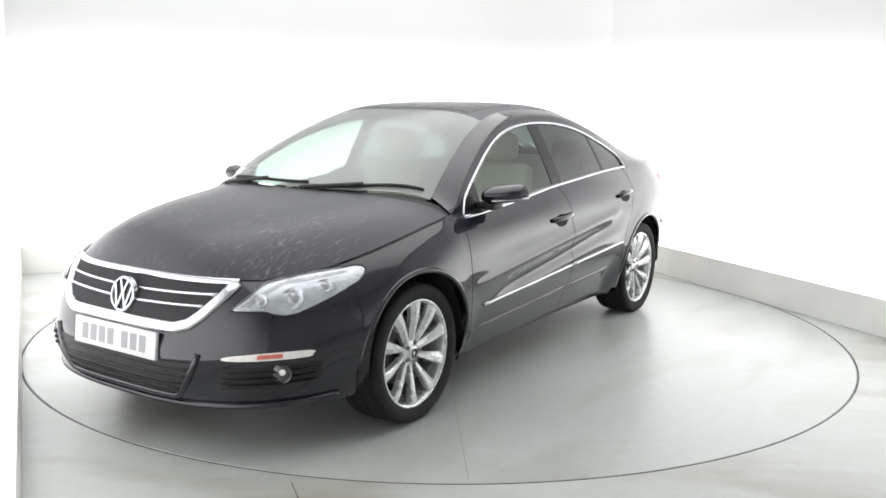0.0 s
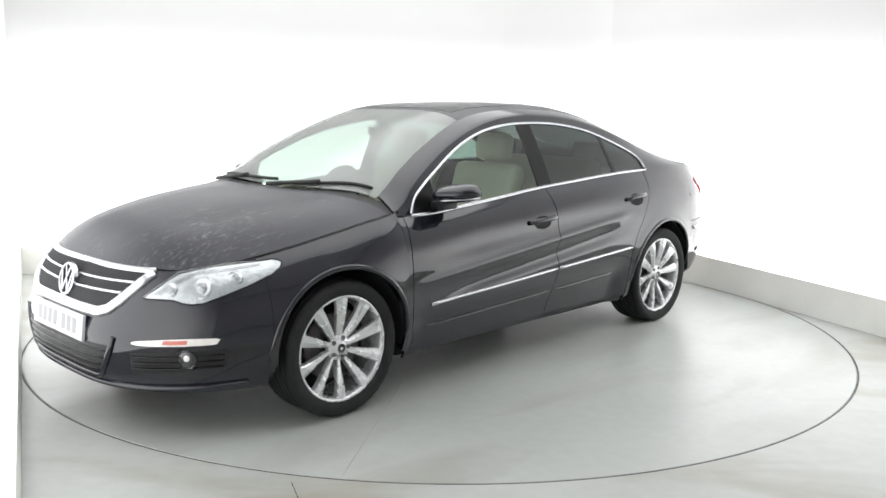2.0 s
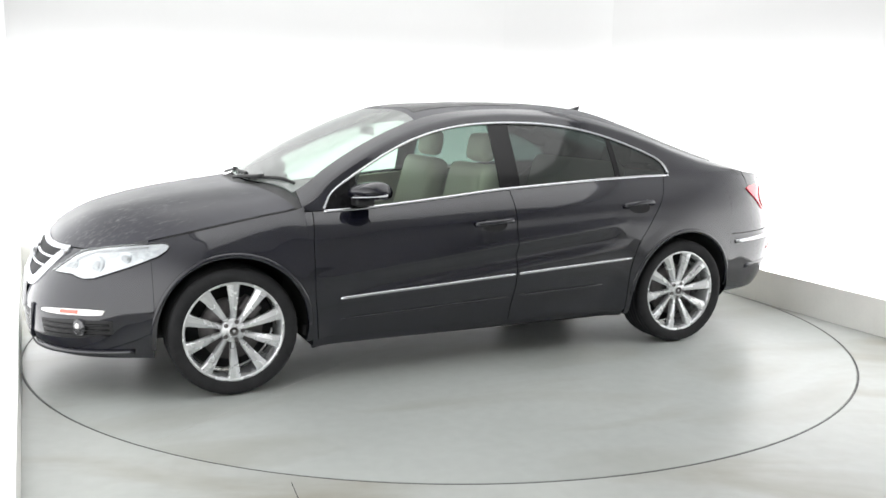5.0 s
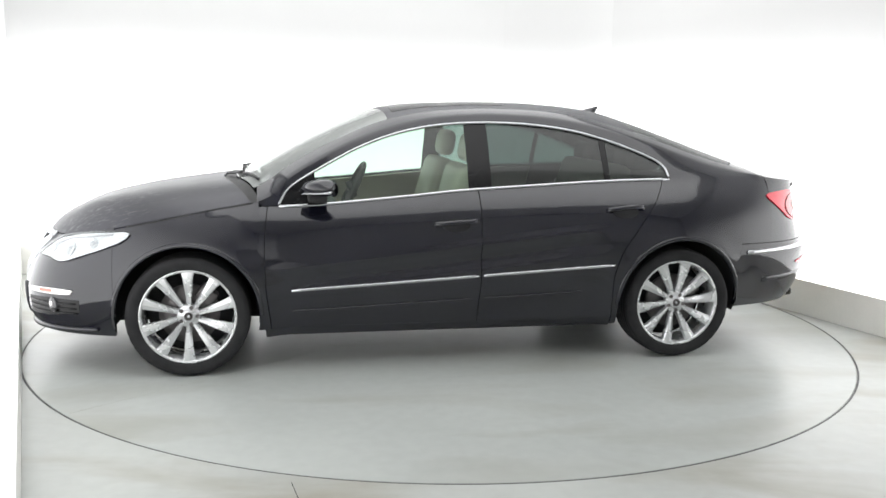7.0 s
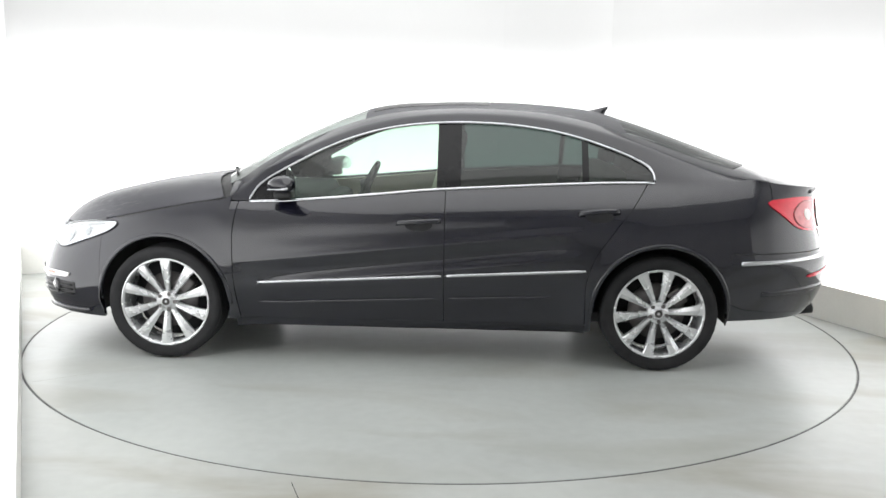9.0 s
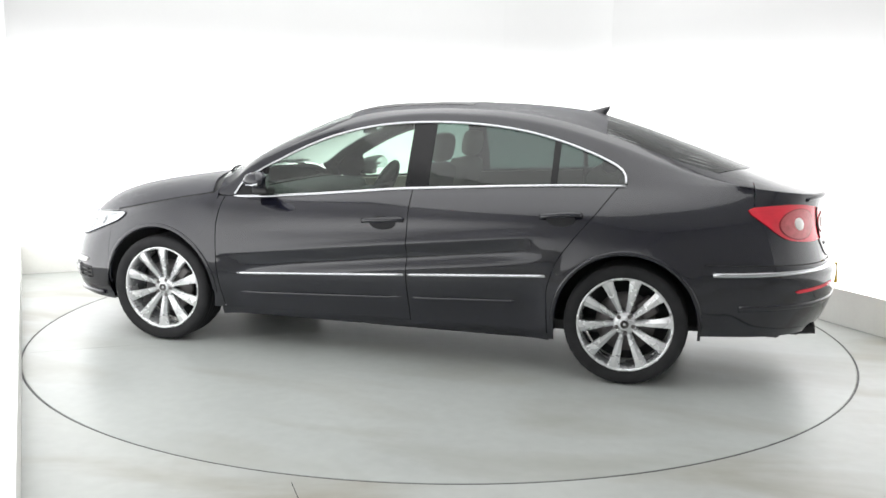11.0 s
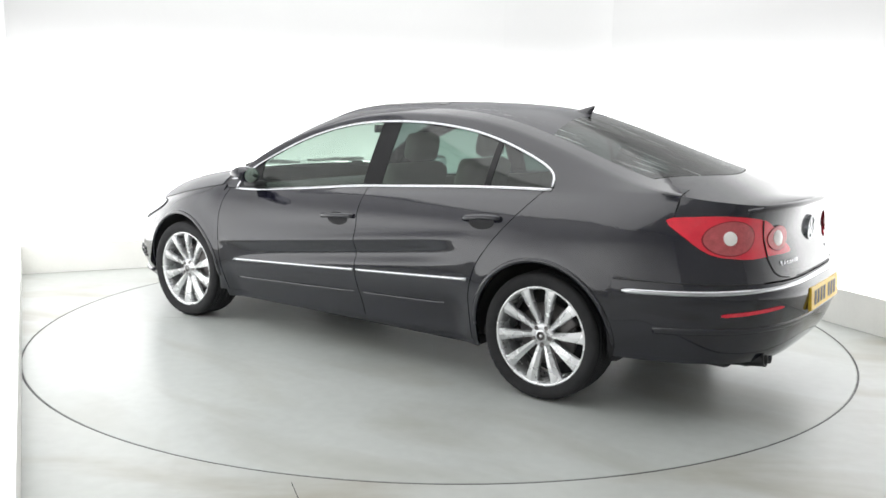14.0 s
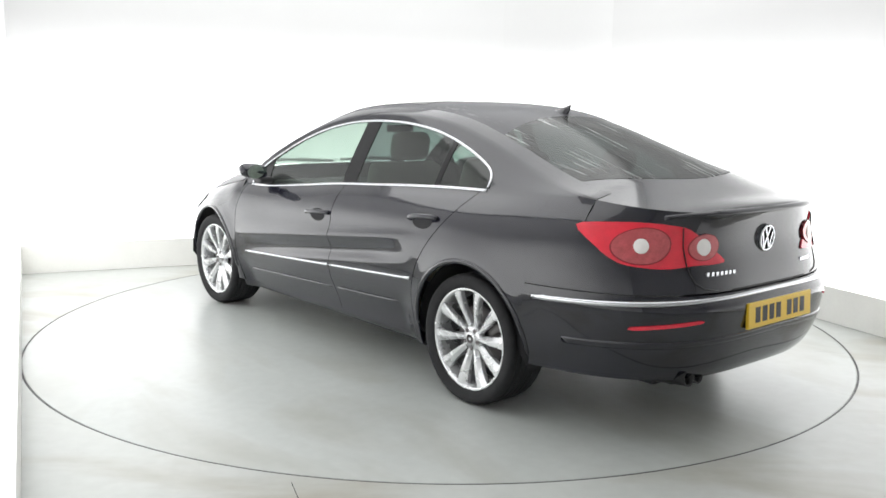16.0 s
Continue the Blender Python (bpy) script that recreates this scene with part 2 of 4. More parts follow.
slab("baseboard_east", rect(RIGHT - .02, RIGHT - .002, NEAR, BACK - .022), .002, K, KICK, "off-white kickboard along the booth wall", "baseboard")
slab("baseboard_west", west(NEAR, BACK - .022, .002, .02), .002, K, KICK, "off-white kickboard along the booth wall", "baseboard")


def floor_sheet():
    """The floor round the turntable's pit, with the pit's dark bottom."""
    bm = bmesh.new()
    n = 180
    inner, low, outer = [], [], []
    R = RING_R + GAP
    inv = BOOTH.inverted()
    for k in range(n):
        a = 2 * math.pi * k / n
        d = Vector((math.cos(a), math.sin(a), 0))
        c = Vector((RING_CX, RING_CY, 0))
        inner.append(bm.verts.new(c + d * R))
        low.append(bm.verts.new(c + d * R - Vector((0, 0, .12))))
        p, w = inv @ c, inv.to_3x3() @ d
        far = min((lim - p[i]) / w[i] for i, lim in ((0, RIGHT + .1 if w[0] > 0 else LEFT - .1), (1, BACK + .1 if w[1] > 0 else NEAR - .1)) if abs(w[i]) > 1e-6)
        outer.append(bm.verts.new(c + d * max(far, R + .002)))
    for k in range(n):
        j = (k + 1) % n
        bm.faces.new((inner[k], outer[k], outer[j], inner[j]))
        bm.faces.new((low[k], inner[k], inner[j], low[j]))
    bm.faces.new(low)
    bmesh.ops.recalc_face_normals(bm, faces=bm.faces[:])
    return tagged(finish(bm, "floor", FLOOR, False), "glossy grey painted booth floor with stains", "floor", "", "structure")


floor_sheet()


def turntable():
    ob = tagged(new("turntable"), "flush round grey painted turntable in the booth floor", "turntable")
    bm = bmesh.new()
    lathe(bm, [(RING_R, -.06), (RING_R, -.003), (RING_R - .003, 0)], 180, None, "z")
    part("deck", bm, DISC, ob, "", False)
    bm = bmesh.new()
    box(bm, -RING_R + .02, RING_R - .02, -.0010, .0010, -.004, .0005, pose(0, 0, 0, 0, 0, 36))
    part("plate_seam", bm, FLOOR, ob, "fine seam between deck plates")
    return ob


table = turntable()

bm = bmesh.new()
box(bm, -1.6, 0, -.0015, .0015, -.003, .0006, pose(-.56, -2.40, 0, 0, 0, 110))
tagged(finish(bm, "floor_joint", LINER, False), "fine dark joint in the painted floor", "joint", "", "structure")

bm = bmesh.new()
lathe(bm, [(RING_R + .0005, -.0015), (RING_R + GAP - .0005, -.0015)], 180, None, "z")
for f in [f for f in bm.faces if len(f.verts) > 8]:
    bm.faces.remove(f)
bmesh.ops.transform(bm, matrix=Matrix.Translation((RING_CX, RING_CY, 0)), verts=bm.verts[:])
tagged(finish(bm, "turntable_seal", BLACK, False), "narrow black rubber seal round the turntable", "seal", "", "structure")


# ---- the car's surfaces: x forward, y to its left, z up, origin on the ground midway between the axles ----
def curve(*pts):
    """A smooth curve through (x, value) pairs in rising x (monotone cubic)."""
    xs, vs = [p[0] for p in pts], [p[1] for p in pts]
    d = [(vs[i + 1] - vs[i]) / (xs[i + 1] - xs[i]) for i in range(len(xs) - 1)]
    m = [d[0]] + [0 if d[i] * d[i + 1] <= 0 else 2 * d[i] * d[i + 1] / (d[i] + d[i + 1]) for i in range(len(d) - 1)] + [d[-1]]

    def at(x):
        if x <= xs[0]:
            return vs[0]
        if x >= xs[-1]:
            return vs[-1]
        i = 0
        while x > xs[i + 1]:
            i += 1
        h = xs[i + 1] - xs[i]
        t = (x - xs[i]) / h
        return (vs[i] * (1 + 2 * t) * (1 - t) ** 2 + m[i] * h * t * (1 - t) ** 2
                + vs[i + 1] * t * t * (3 - 2 * t) + m[i + 1] * h * t * t * (t - 1))
    return at


def ease(a, b, x):
    t = min(1, max(0, (x - a) / (b - a)))
    return t * t * (3 - 2 * t)


def mix(a, b, t):
    return a + (b - a) * t


nose_x = curve((.17, 2.17), (.22, 2.235), (.3, 2.27), (.42, 2.275), (.5, 2.255), (.6, 2.215), (.68, 2.165), (.74, 2.115))
tail_x = curve((.22, -2.27), (.33, -2.375), (.45, -2.42), (.6, -2.435), (.64, -2.395), (.7, -2.375), (.86, -2.335), (.95, -2.345), (1.0, -2.36))
centre_z = curve((-2.37, .985), (-2.34, 1.005), (-2.19, 1.03), (-2.04, 1.07), (-1.85, 1.135), (-1.66, 1.205), (-1.47, 1.272), (-1.28, 1.335),
                 (-1.05, 1.397), (-.91, 1.415), (-.73, 1.43), (-.5, 1.44), (-.3, 1.441), (-.1, 1.434), (.1, 1.424), (.25, 1.402), (.4, 1.353),
                 (.6, 1.268), (.8, 1.17), (1.0, 1.062), (1.12, .996), (1.32, .97), (1.56, .938), (1.73, .907), (1.9, .865), (2.03, .808), (2.1, .76), (2.135, .715))
rail_z = curve((-2.36, .985), (-2.2, 1.0), (-2.05, 1.015), (-1.9, 1.035), (-1.7, 1.072), (-1.5, 1.13), (-1.3, 1.2), (-1.1, 1.262), (-.9, 1.312),
               (-.7, 1.345), (-.5, 1.362), (-.3, 1.367), (-.15, 1.362), (0, 1.348), (.15, 1.32), (.3, 1.28), (.45, 1.228), (.6, 1.162), (.75, 1.082),
               (.85, 1.015), (.93, .942), (1.0, .905), (1.2, .868), (1.4, .828), (1.6, .785), (1.8, .742), (2.0, .712), (2.13, .715))
rail_y = curve((-1.95, .73), (-1.8, .70), (-1.6, .662), (-1.4, .632), (-1.2, .608), (-.9, .582), (-.6, .576), (-.3, .577), (0, .592), (.2, .618), (.4, .658),
               (.6, .708), (.8, .764), (.92, .795), (1.0, .818))
belt_z = curve((-2.36, .985), (-2.05, 1.015), (-1.9, 1.03), (-1.3, 1.02), (-1.1, 1.016), (-.78, 1.003), (-.46, .985), (-.085, .962), (.16, .938), (.47, .91), (.78, .888),
               (.95, .885), (1.05, .892), (1.2, .868), (1.4, .828), (1.6, .785), (1.8, .742), (2.0, .712), (2.13, .715))
girth = curve((.17, .885), (.22, .935), (.27, .95), (.36, .965), (.47, .985), (.58, .997), (.68, 1.0), (.8, .99), (.88, .968), (.94, .94), (1.0, .888))
belt_in = curve((-2.2, .86), (-1.9, .84), (-1.3, .812), (-.6, .84), (0, .862), (.9, .888))
NF, NR, XF, XR, HALF = 3.2, 3.4, .9, -1.0, .925


def flare(x, z):
    """The swelling of the wings round the wheel arches."""
    d = min(math.hypot(x - 1.356, z - .325), math.hypot(x + 1.356, z - .325)) - .366
    return .011 * math.exp(-(d / .07) ** 2) * ease(.15, .40, z)


def width_at(x, z):
    u = z / belt_z(x)
    return HALF * (girth(u) - (.888 - belt_in(x)) * ease(.8, 1, u)) + flare(x, z)


def crease(x, z):
    """The flank's shoulder line and the ridge over the sill."""
    line = .795 - .07 * x
    dent = -.012 * math.exp(-((z - line + .045) / .055) ** 2) * ease(-1.95, -1.5, x) * (1 - ease(.45, .94, x))
    sill_line = .361 - .042 * x
    ridge = -.048 * ease(sill_line + .12, sill_line - .13, z)
    swage = .648 - .112 * x
    scoop = -.022 * ease(swage + .004, swage - .062, z) * (1 - ease(swage - .075, swage - .135, z)) * ease(-1.0, -.55, x) * (1 - ease(.45, .95, x))
    bulge = .006 * math.exp(-((z - swage - .014) / .020) ** 2) * ease(-.97, -.80, x) * (1 - ease(.85, .98, x))
    return dent + scoop + bulge + ridge * ease(-.97, -.8, x) * (1 - ease(.85, .98, x))


def lower_y(x, z):
    """Half width of the lower body at x and z."""
    w = width_at(x, z) + crease(x, z)
    if x > XF:
        k = min(1, (x - XF) / (nose_x(z) - XF))
        return w * (1 - k ** NF) ** (1 / NF)
    if x < XR:
        k = min(1, (x - XR) / (tail_x(z) - XR))
        return w * (1 - k ** NR) ** (1 / NR)
    return w


def front(phi, z):
    """A point of the nose: phi in degrees, 0 ahead, +-90 at the sides."""
    c, s = max(0, math.cos(radians(phi))), math.sin(radians(abs(phi)))
    x = XF + (nose_x(z) - XF) * c ** (2 / NF)
    y = width_at(x, z) * s ** (2 / NF)
    return Vector((x, y if phi > 0 else -y, z))


def rear(phi, z):
    c, s = max(0, math.cos(radians(phi))), math.sin(radians(abs(phi)))
    x = XR + (tail_x(z) - XR) * c ** (2 / NR)
    y = width_at(x, z) * s ** (2 / NR)
    return Vector((x, y if phi > 0 else -y, z))


def front_phi(x, z):
    return math.degrees(math.acos(min(1, (x - XF) / (nose_x(z) - XF)) ** (NF / 2)))


def rear_phi(x, z):
    return math.degrees(math.acos(min(1, (x - XR) / (tail_x(z) - XR)) ** (NR / 2)))


def edge_y(x):
    if x > .98:
        return lower_y(x, rail_z(x))
    if x < -1.93:
        return lower_y(x, rail_z(x))
    return rail_y(x)


def side(x, z):
    """A point of the left flank, doors and side windows alike."""
    b, e = belt_z(x), rail_z(x)
    if z <= b or e - b < .004:
        return Vector((x, lower_y(x, min(z, b)), z))
    t = min(1, (z - b) / (e - b))
    return Vector((x, mix(lower_y(x, b), edge_y(x), t ** 1.12), z))


def top(x, q):
    """A point of bonnet, screens, roof and boot lid: q from -1 to 1 across."""
    y, e = edge_y(x), rail_z(x)
    return Vector((x, q * y, e + (centre_z(x) - e) * (1 - abs(q) ** (2.5 + 1.6 * ease(-1.2, -.6, x)))))


def nose(y, z):
    """A point of the nose by its y and z."""
    w = width_at(2.0, z)
    return Vector((XF + (nose_x(z) - XF) * (1 - min(1, abs(y) / w) ** NF) ** (1 / NF), y, z))


def stern(y, z):
    w = width_at(-2.2, z)
    return Vector((XR + (tail_x(z) - XR) * (1 - min(1, abs(y) / w) ** NR) ** (1 / NR), y, z))


def sheet(bm, f, na, nb, depth=.012, power=1.0):
    """A smooth sheet of surface points f(a, b), a and b in 0..1, its rim turned inwards by depth."""
    rows = [[bm.verts.new(f(i / na, j / nb)) for j in range(nb + 1)] for i in range(na + 1)]
    fs = []
    for i in range(na):
        for j in range(nb):
            q = [rows[i][j], rows[i + 1][j], rows[i + 1][j + 1], rows[i][j + 1]]
            fs.append(bm.faces.new(q))
    rim_it(bm, fs, depth)


def rim_it(bm, fs, depth):
    for f in fs:
        f.normal_update()
    s = 0
    for f in fs:
        c = f.calc_center_median()
        s += f.normal.dot(c - Vector((c.x * .75, 0, .55))) * f.calc_area()
    if s < 0:
        bmesh.ops.reverse_faces(bm, faces=fs)
    vs = {v for f in fs for v in f.verts}
    for v in vs:
        v.normal_update()
    if depth:
        own = set(fs)
        rim = [e for e in {e for f in fs for e in f.edges} if sum(g in own for g in e.link_faces) == 1]
        low = {}
        for e in rim:
            e.smooth = False
            for v in e.verts:
                if v not in low:
                    low[v] = bm.verts.new(v.co - v.normal * depth)
        for e in rim:
            a, b = e.verts
            g = next(g for g in e.link_faces if g in own)
            for l in g.loops:
                if l.edge == e:
                    a, b = l.vert, l.link_loop_next.vert
            bm.faces.new((b, a, low[a], low[b]))


def flip(f):
    def g(a, b):
        p = f(a, b)
        return Vector((p.x, -p.y, p.z))
    return g


def normal_of(f, u, v, du, dv):
    n = (f(u + du, v) - f(u - du, v)).cross(f(u, v + dv) - f(u, v - dv))
    n.normalize()
    c = f(u, v)
    return n if n.dot(c - Vector((c.x * .75, 0, .55))) > 0 else -n


def rounded(pts, n=6):
    """A closed smooth outline through the points (Catmull-Rom)."""
    out = []
    k = len(pts)
    for i in range(k):
        p = [Vector((*pts[(i + j) % k], 0)) for j in (-1, 0, 1, 2)]
        for s in range(n):
            t = s / n
            q = .5 * (2 * p[1] + (p[2] - p[0]) * t + (2 * p[0] - 5 * p[1] + 4 * p[2] - p[3]) * t * t + (3 * p[1] - p[0] - 3 * p[2] + p[3]) * t ** 3)
            out.append((q.x, q.y))
    return out


def patch(bm, f, outline, du, dv, lift=.004, depth=.01, eps=(.5, .005)):
    """A piece of the surface f(u, v) inside an outline, standing proud by lift."""
    own = bmesh.new()
    own.faces.new([own.verts.new((u, v, 0)) for u, v in outline])
    us, vs = [p[0] for p in outline], [p[1] for p in outline]
    for lo, hi, d, nrm in ((min(us), max(us), du, (1, 0, 0)), (min(vs), max(vs), dv, (0, 1, 0))):
        k = math.ceil(lo / d)
        while k * d < hi:
            geom = own.verts[:] + own.edges[:] + own.faces[:]
            bmesh.ops.bisect_plane(own, geom=geom, plane_co=tuple(c * k * d for c in nrm), plane_no=nrm, dist=1e-6)
            k += 1
    made = {}
    for v in own.verts:
        u, w = v.co.x, v.co.y
        made[v] = bm.verts.new(f(u, w) + normal_of(f, u, w, *eps) * (lift(u, w) if callable(lift) else lift))
    fs = [bm.faces.new([made[v] for v in q.verts]) for q in own.faces]
    own.free()
    rim_it(bm, fs, depth)


def ribbon(bm, pts, nrms, wide, tall, closed=False):
    """A bevelled strip along points of a surface, with its outward normals."""
    n = len(pts)
    prof = ((-.5, -.3), (-.5, .45), (-.28, .9), (0, 1), (.28, .9), (.5, .45), (.5, -.3))
    rings = []
    for i in range(n):
        a, b = (pts[i - 1], pts[(i + 1) % n]) if closed or 0 < i < n - 1 else (pts[max(0, i - 1)], pts[min(n - 1, i + 1)])
        t = (b - a).normalized()
        s = t.cross(nrms[i]).normalized()
        rings.append([bm.verts.new(pts[i] + s * (u * wide) + nrms[i] * (v * tall)) for u, v in prof])
    for i in range(n if closed else n - 1):
        p, q = rings[i], rings[(i + 1) % n]
        for k in range(len(prof) - 1):
            bm.faces.new((p[k], p[k + 1], q[k + 1], q[k]))
    if not closed:
        bm.faces.new(rings[0])
        bm.faces.new(rings[-1])
    bmesh.ops.recalc_face_normals(bm, faces=bm.faces[:])


# ---- the car ----
car = tagged(new("car"), "dark pearl black four-door coupe saloon, dusty paint, parked on the turntable", "car")
AXLE_F, AXLE_R, ARCH = 1.356, -1.356, .366
dlo_z = curve((-1.322, 1.03), (-1.316, 1.066), (-1.288, 1.103), (-1.222, 1.14), (-1.09, 1.193), (-.929, 1.245), (-.769, 1.283), (-.61, 1.306), (-.453, 1.319), (-.297, 1.323),
              (-.142, 1.319), (.013, 1.306), (.167, 1.28), (.32, 1.238), (.473, 1.178), (.626, 1.1), (.78, 1.012), (.842, .965), (.888, .893))
door_back = curve((.24, -.955), (.45, -.95), (.6, -.985), (.75, -1.08), (.9, -1.2), (1.03, -1.295))
door_front = curve((.24, .935), (.5, .962), (.7, .965), (.9, .945))
B_SEAM = -.185


def arch_z(x, c, low):
    d = abs(x - c)
    return .325 + math.sqrt(ARCH ** 2 - d * d) if d < ARCH else low


def both_sides(name, f_list, mat, depth=.012, label="", na=24, nb=14):
    made = []
    for mirror in (False, True):
        bm = bmesh.new()
        for f, a, b in f_list:
            sheet(bm, flip(f) if mirror else f, a or na, b or nb, depth)
        made.append(part(name, bm, mat, car, label))
    return made


def column(x_of, lo, hi):
    def f(a, b):
        x = x_of(a)
        return side(x, mix(lo(x), hi(x), b))
    return f


def door(x0, x1, z0, z1):
    def f(a, b):
        xm = mix(x0(.6), x1(.6), a)
        z = mix(z0, z1(mix(x0(.95), x1(.95), a)), b)
        return side(mix(x0(z), x1(z), a), z)
    return f


SEAM = .0025
SILL = .235


def arch_x(c, a):
    return c + ARCH * math.cos(math.pi * a)


doors_f = both_sides("front_door", [(door(lambda z: B_SEAM + SEAM, lambda z: door_front(z) - SEAM, SILL, lambda x: belt_z(x) - .004), 40, 96)], PAINT)
doors_r = both_sides("rear_door", [(door(lambda z: door_back(z) + SEAM, lambda z: B_SEAM - SEAM, SILL, lambda x: belt_z(x) - .004), 40, 96)], PAINT)
# front wings: over the arch, and the piece behind it
wing_f = [(column(lambda a: arch_x(AXLE_F, a), lambda x: arch_z(x, AXLE_F, .325), lambda x: rail_z(x) - .002), 40, 12),
          (door(lambda z: door_front(z) + SEAM, lambda z: AXLE_F - ARCH if z > .325 else AXLE_F - math.sqrt(max(.01, ARCH ** 2 - (z - .325) ** 2)), SILL, lambda x: .88), 3, 64)]
both_sides("front_wing", wing_f, PAINT)


def seam_z(x):
    lo, hi = .24, 1.03
    for _ in range(24):
        m = (lo + hi) / 2
        lo, hi = (m, hi) if door_back(m) > x else (lo, m)
    return lo


both_sides("rear_door_sill", [(lambda a, b: side(mix(-.989, door_back(mix(.2, .598, b)) - SEAM, a), mix(.2, .598, b)), 2, 40)], PAINT)
STATIONS = sorted({round(mix(-1.95, 1.0, i / 118), 4) for i in range(119)} | {-1.73, -1.322, -.987, .888}
                  | {round(AXLE_R + ARCH * math.cos(math.pi * i / 28), 4) for i in range(29)})


def q_inner(x):
    return .86


def grid_in(bm, cols, cache):
    """Faces between neighbouring columns of points; points met before are shared."""
    def vert(p):
        k = (round(p.x, 3), round(p.y, 3), round(p.z, 3))
        if k not in cache:
            cache[k] = bm.verts.new(p)
        return cache[k]
    made = []
    for p, q in zip(cols, cols[1:]):
        for k in range(len(p) - 1):
            vs = []
            for v in (vert(p[k]), vert(q[k]), vert(q[k + 1]), vert(p[k + 1])):
                if v not in vs:
                    vs.append(v)
            if len(vs) > 2 and bm.faces.get(vs) is None:
                made.append(bm.faces.new(vs))
    return made


def rear_wrap(a, b):
    z = mix(.655, .99, b)
    p0 = rear_phi(-1.95, z)
    p = rear(mix(25, p0, a), z)
    return rear(mix(25, p0, a), mix(.655, min(rail_z(p.x), 1.03), b))


def body_frame(mirror):
    """Screen pillar, roof rail, rear pillar and rear quarter: one welded pressing."""
    bm, cache = bmesh.new(), {}
    fs = []
    flipped = (lambda p: Vector((p.x, -p.y, p.z))) if mirror else (lambda p: p)
    cols = []
    for x in STATIONS:
        lo = dlo_z(x) if -1.322 <= x <= .888 else belt_z(x)
        up = [side(x, mix(lo, rail_z(x), i / 6)) for i in range(7)]
        over = [top(x, mix(1, q_inner(x), i / 4)) for i in range(1, 5)]
        cols.append([flipped(p) for p in up + over])
    fs += grid_in(bm, cols, cache)
    cols = []
    for x in [x for x in STATIONS if -1.73 <= x <= -.987]:
        lo = arch_z(x, AXLE_R, .325)
        hi = belt_z(x) if x < -1.29 else max(lo + .001, min(belt_z(x) - .003, seam_z(x + SEAM)))
        cols.append([flipped(side(x, mix(lo, hi, i / 16))) for i in range(17)])
    fs += grid_in(bm, cols, cache)
    cols = [[flipped(side(x, mix(.655, belt_z(x), i / 12))) for i in range(13)] for x in STATIONS if x <= -1.73]
    fs += grid_in(bm, cols, cache)
    cols = [[flipped(rear_wrap(i / 16, j / 12)) for j in range(13)] for i in range(17)]
    fs += grid_in(bm, cols, cache)
    rim_it(bm, fs, .012)
    return part("body_frame", bm, PAINT, car)


body_frame(False)
body_frame(True)
both_sides("sill", [(lambda a, b: side(mix(-.96, .96, a), mix(.185, SILL - .004, b)) - Vector((0, .012, 0)), 30, 4)], PAINT)


def screen_head(q):
    return .30 - .02 * q * q


def screen_foot(q):
    return 1.13 - .15 * q * q


def bonnet_back(q):
    return 1.20 - .17 * q * q


def back_head(q):
    return -1.165 - .04 * q * q


def back_foot(q):
    return -1.965 + .26 * q * q


def across(x0, x1, q0, q1, ease_end=1.0):
    def f(a, b):
        q = mix(q0, q1, b)
        a = 1 - (1 - a) ** ease_end
        return top(mix(x0(q), x1(q), a), q)
    return f


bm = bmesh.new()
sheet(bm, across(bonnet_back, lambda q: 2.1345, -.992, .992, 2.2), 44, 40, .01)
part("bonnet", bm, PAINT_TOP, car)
bm = bmesh.new()
sheet(bm, lambda a, b: across(screen_foot, bonnet_back, -.99, .99)(a, b) - Vector((0, 0, .012)), 3, 30, .005)
part("cowl_panel", bm, BLACK, car, "black plastic panel under the windscreen")
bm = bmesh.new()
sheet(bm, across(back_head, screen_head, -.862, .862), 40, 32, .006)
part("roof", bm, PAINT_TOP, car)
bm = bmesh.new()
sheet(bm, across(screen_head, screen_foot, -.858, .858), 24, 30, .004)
part("windscreen", bm, SCREEN, car, "pale green tinted windscreen, whitened by a painted reflection haze").visible_shadow = False
bm = bmesh.new()
sheet(bm, across(back_foot, back_head, -.858, .858), 24, 30, .004)
part("rear_window", bm, REAR_GLASS, car, "dark tinted rear window with streaks of dust and painted reflections")
bm = bmesh.new()
sheet(bm, across(lambda q: -2.357, lambda q: back_foot(q) - .006, -.859, .859), 24, 36, .004)
for q0, q1 in ((-.995, -.859), (.859, .995)):
    sheet(bm, across(lambda q: -2.357, lambda q: -1.954, q0, q1), 16, 4, .004)
bmesh.ops.remove_doubles(bm, verts=bm.verts[:], dist=.0008)
boot = part("boot_lid", bm, PAINT, car)


def boot_face(a, b):
    return rear(mix(-25, 25, a), mix(.66, .985, b))


bm = bmesh.new()
sheet(bm, boot_face, 30, 16, .012)
part("boot_panel", bm, PAINT, boot)


# bumpers
def front_bumper(a, b):
    s = mix(-1, 1, a)
    p = abs(s) * front_phi(1.7235, .6)
    zt = rail_z(front(p, .72).x) - .002
    z = mix(.212, zt, b)
    p = abs(s) * front_phi(1.7235, z)
    return front(p if s >= 0 else -p, z)


bm = bmesh.new()
sheet(bm, front_bumper, 72, 28, .02)
bumper_f = part("front_bumper", bm, PAINT, car)


def rear_bumper(a, b):
    s = mix(-1, 1, a)
    z = mix(.28, .652, b)
    p = abs(s) * rear_phi(-1.7235, z)
    return rear(p if s >= 0 else -p, z)


bm = bmesh.new()
sheet(bm, rear_bumper, 72, 24, .02)
bumper_r = part("rear_bumper", bm, PAINT, car)


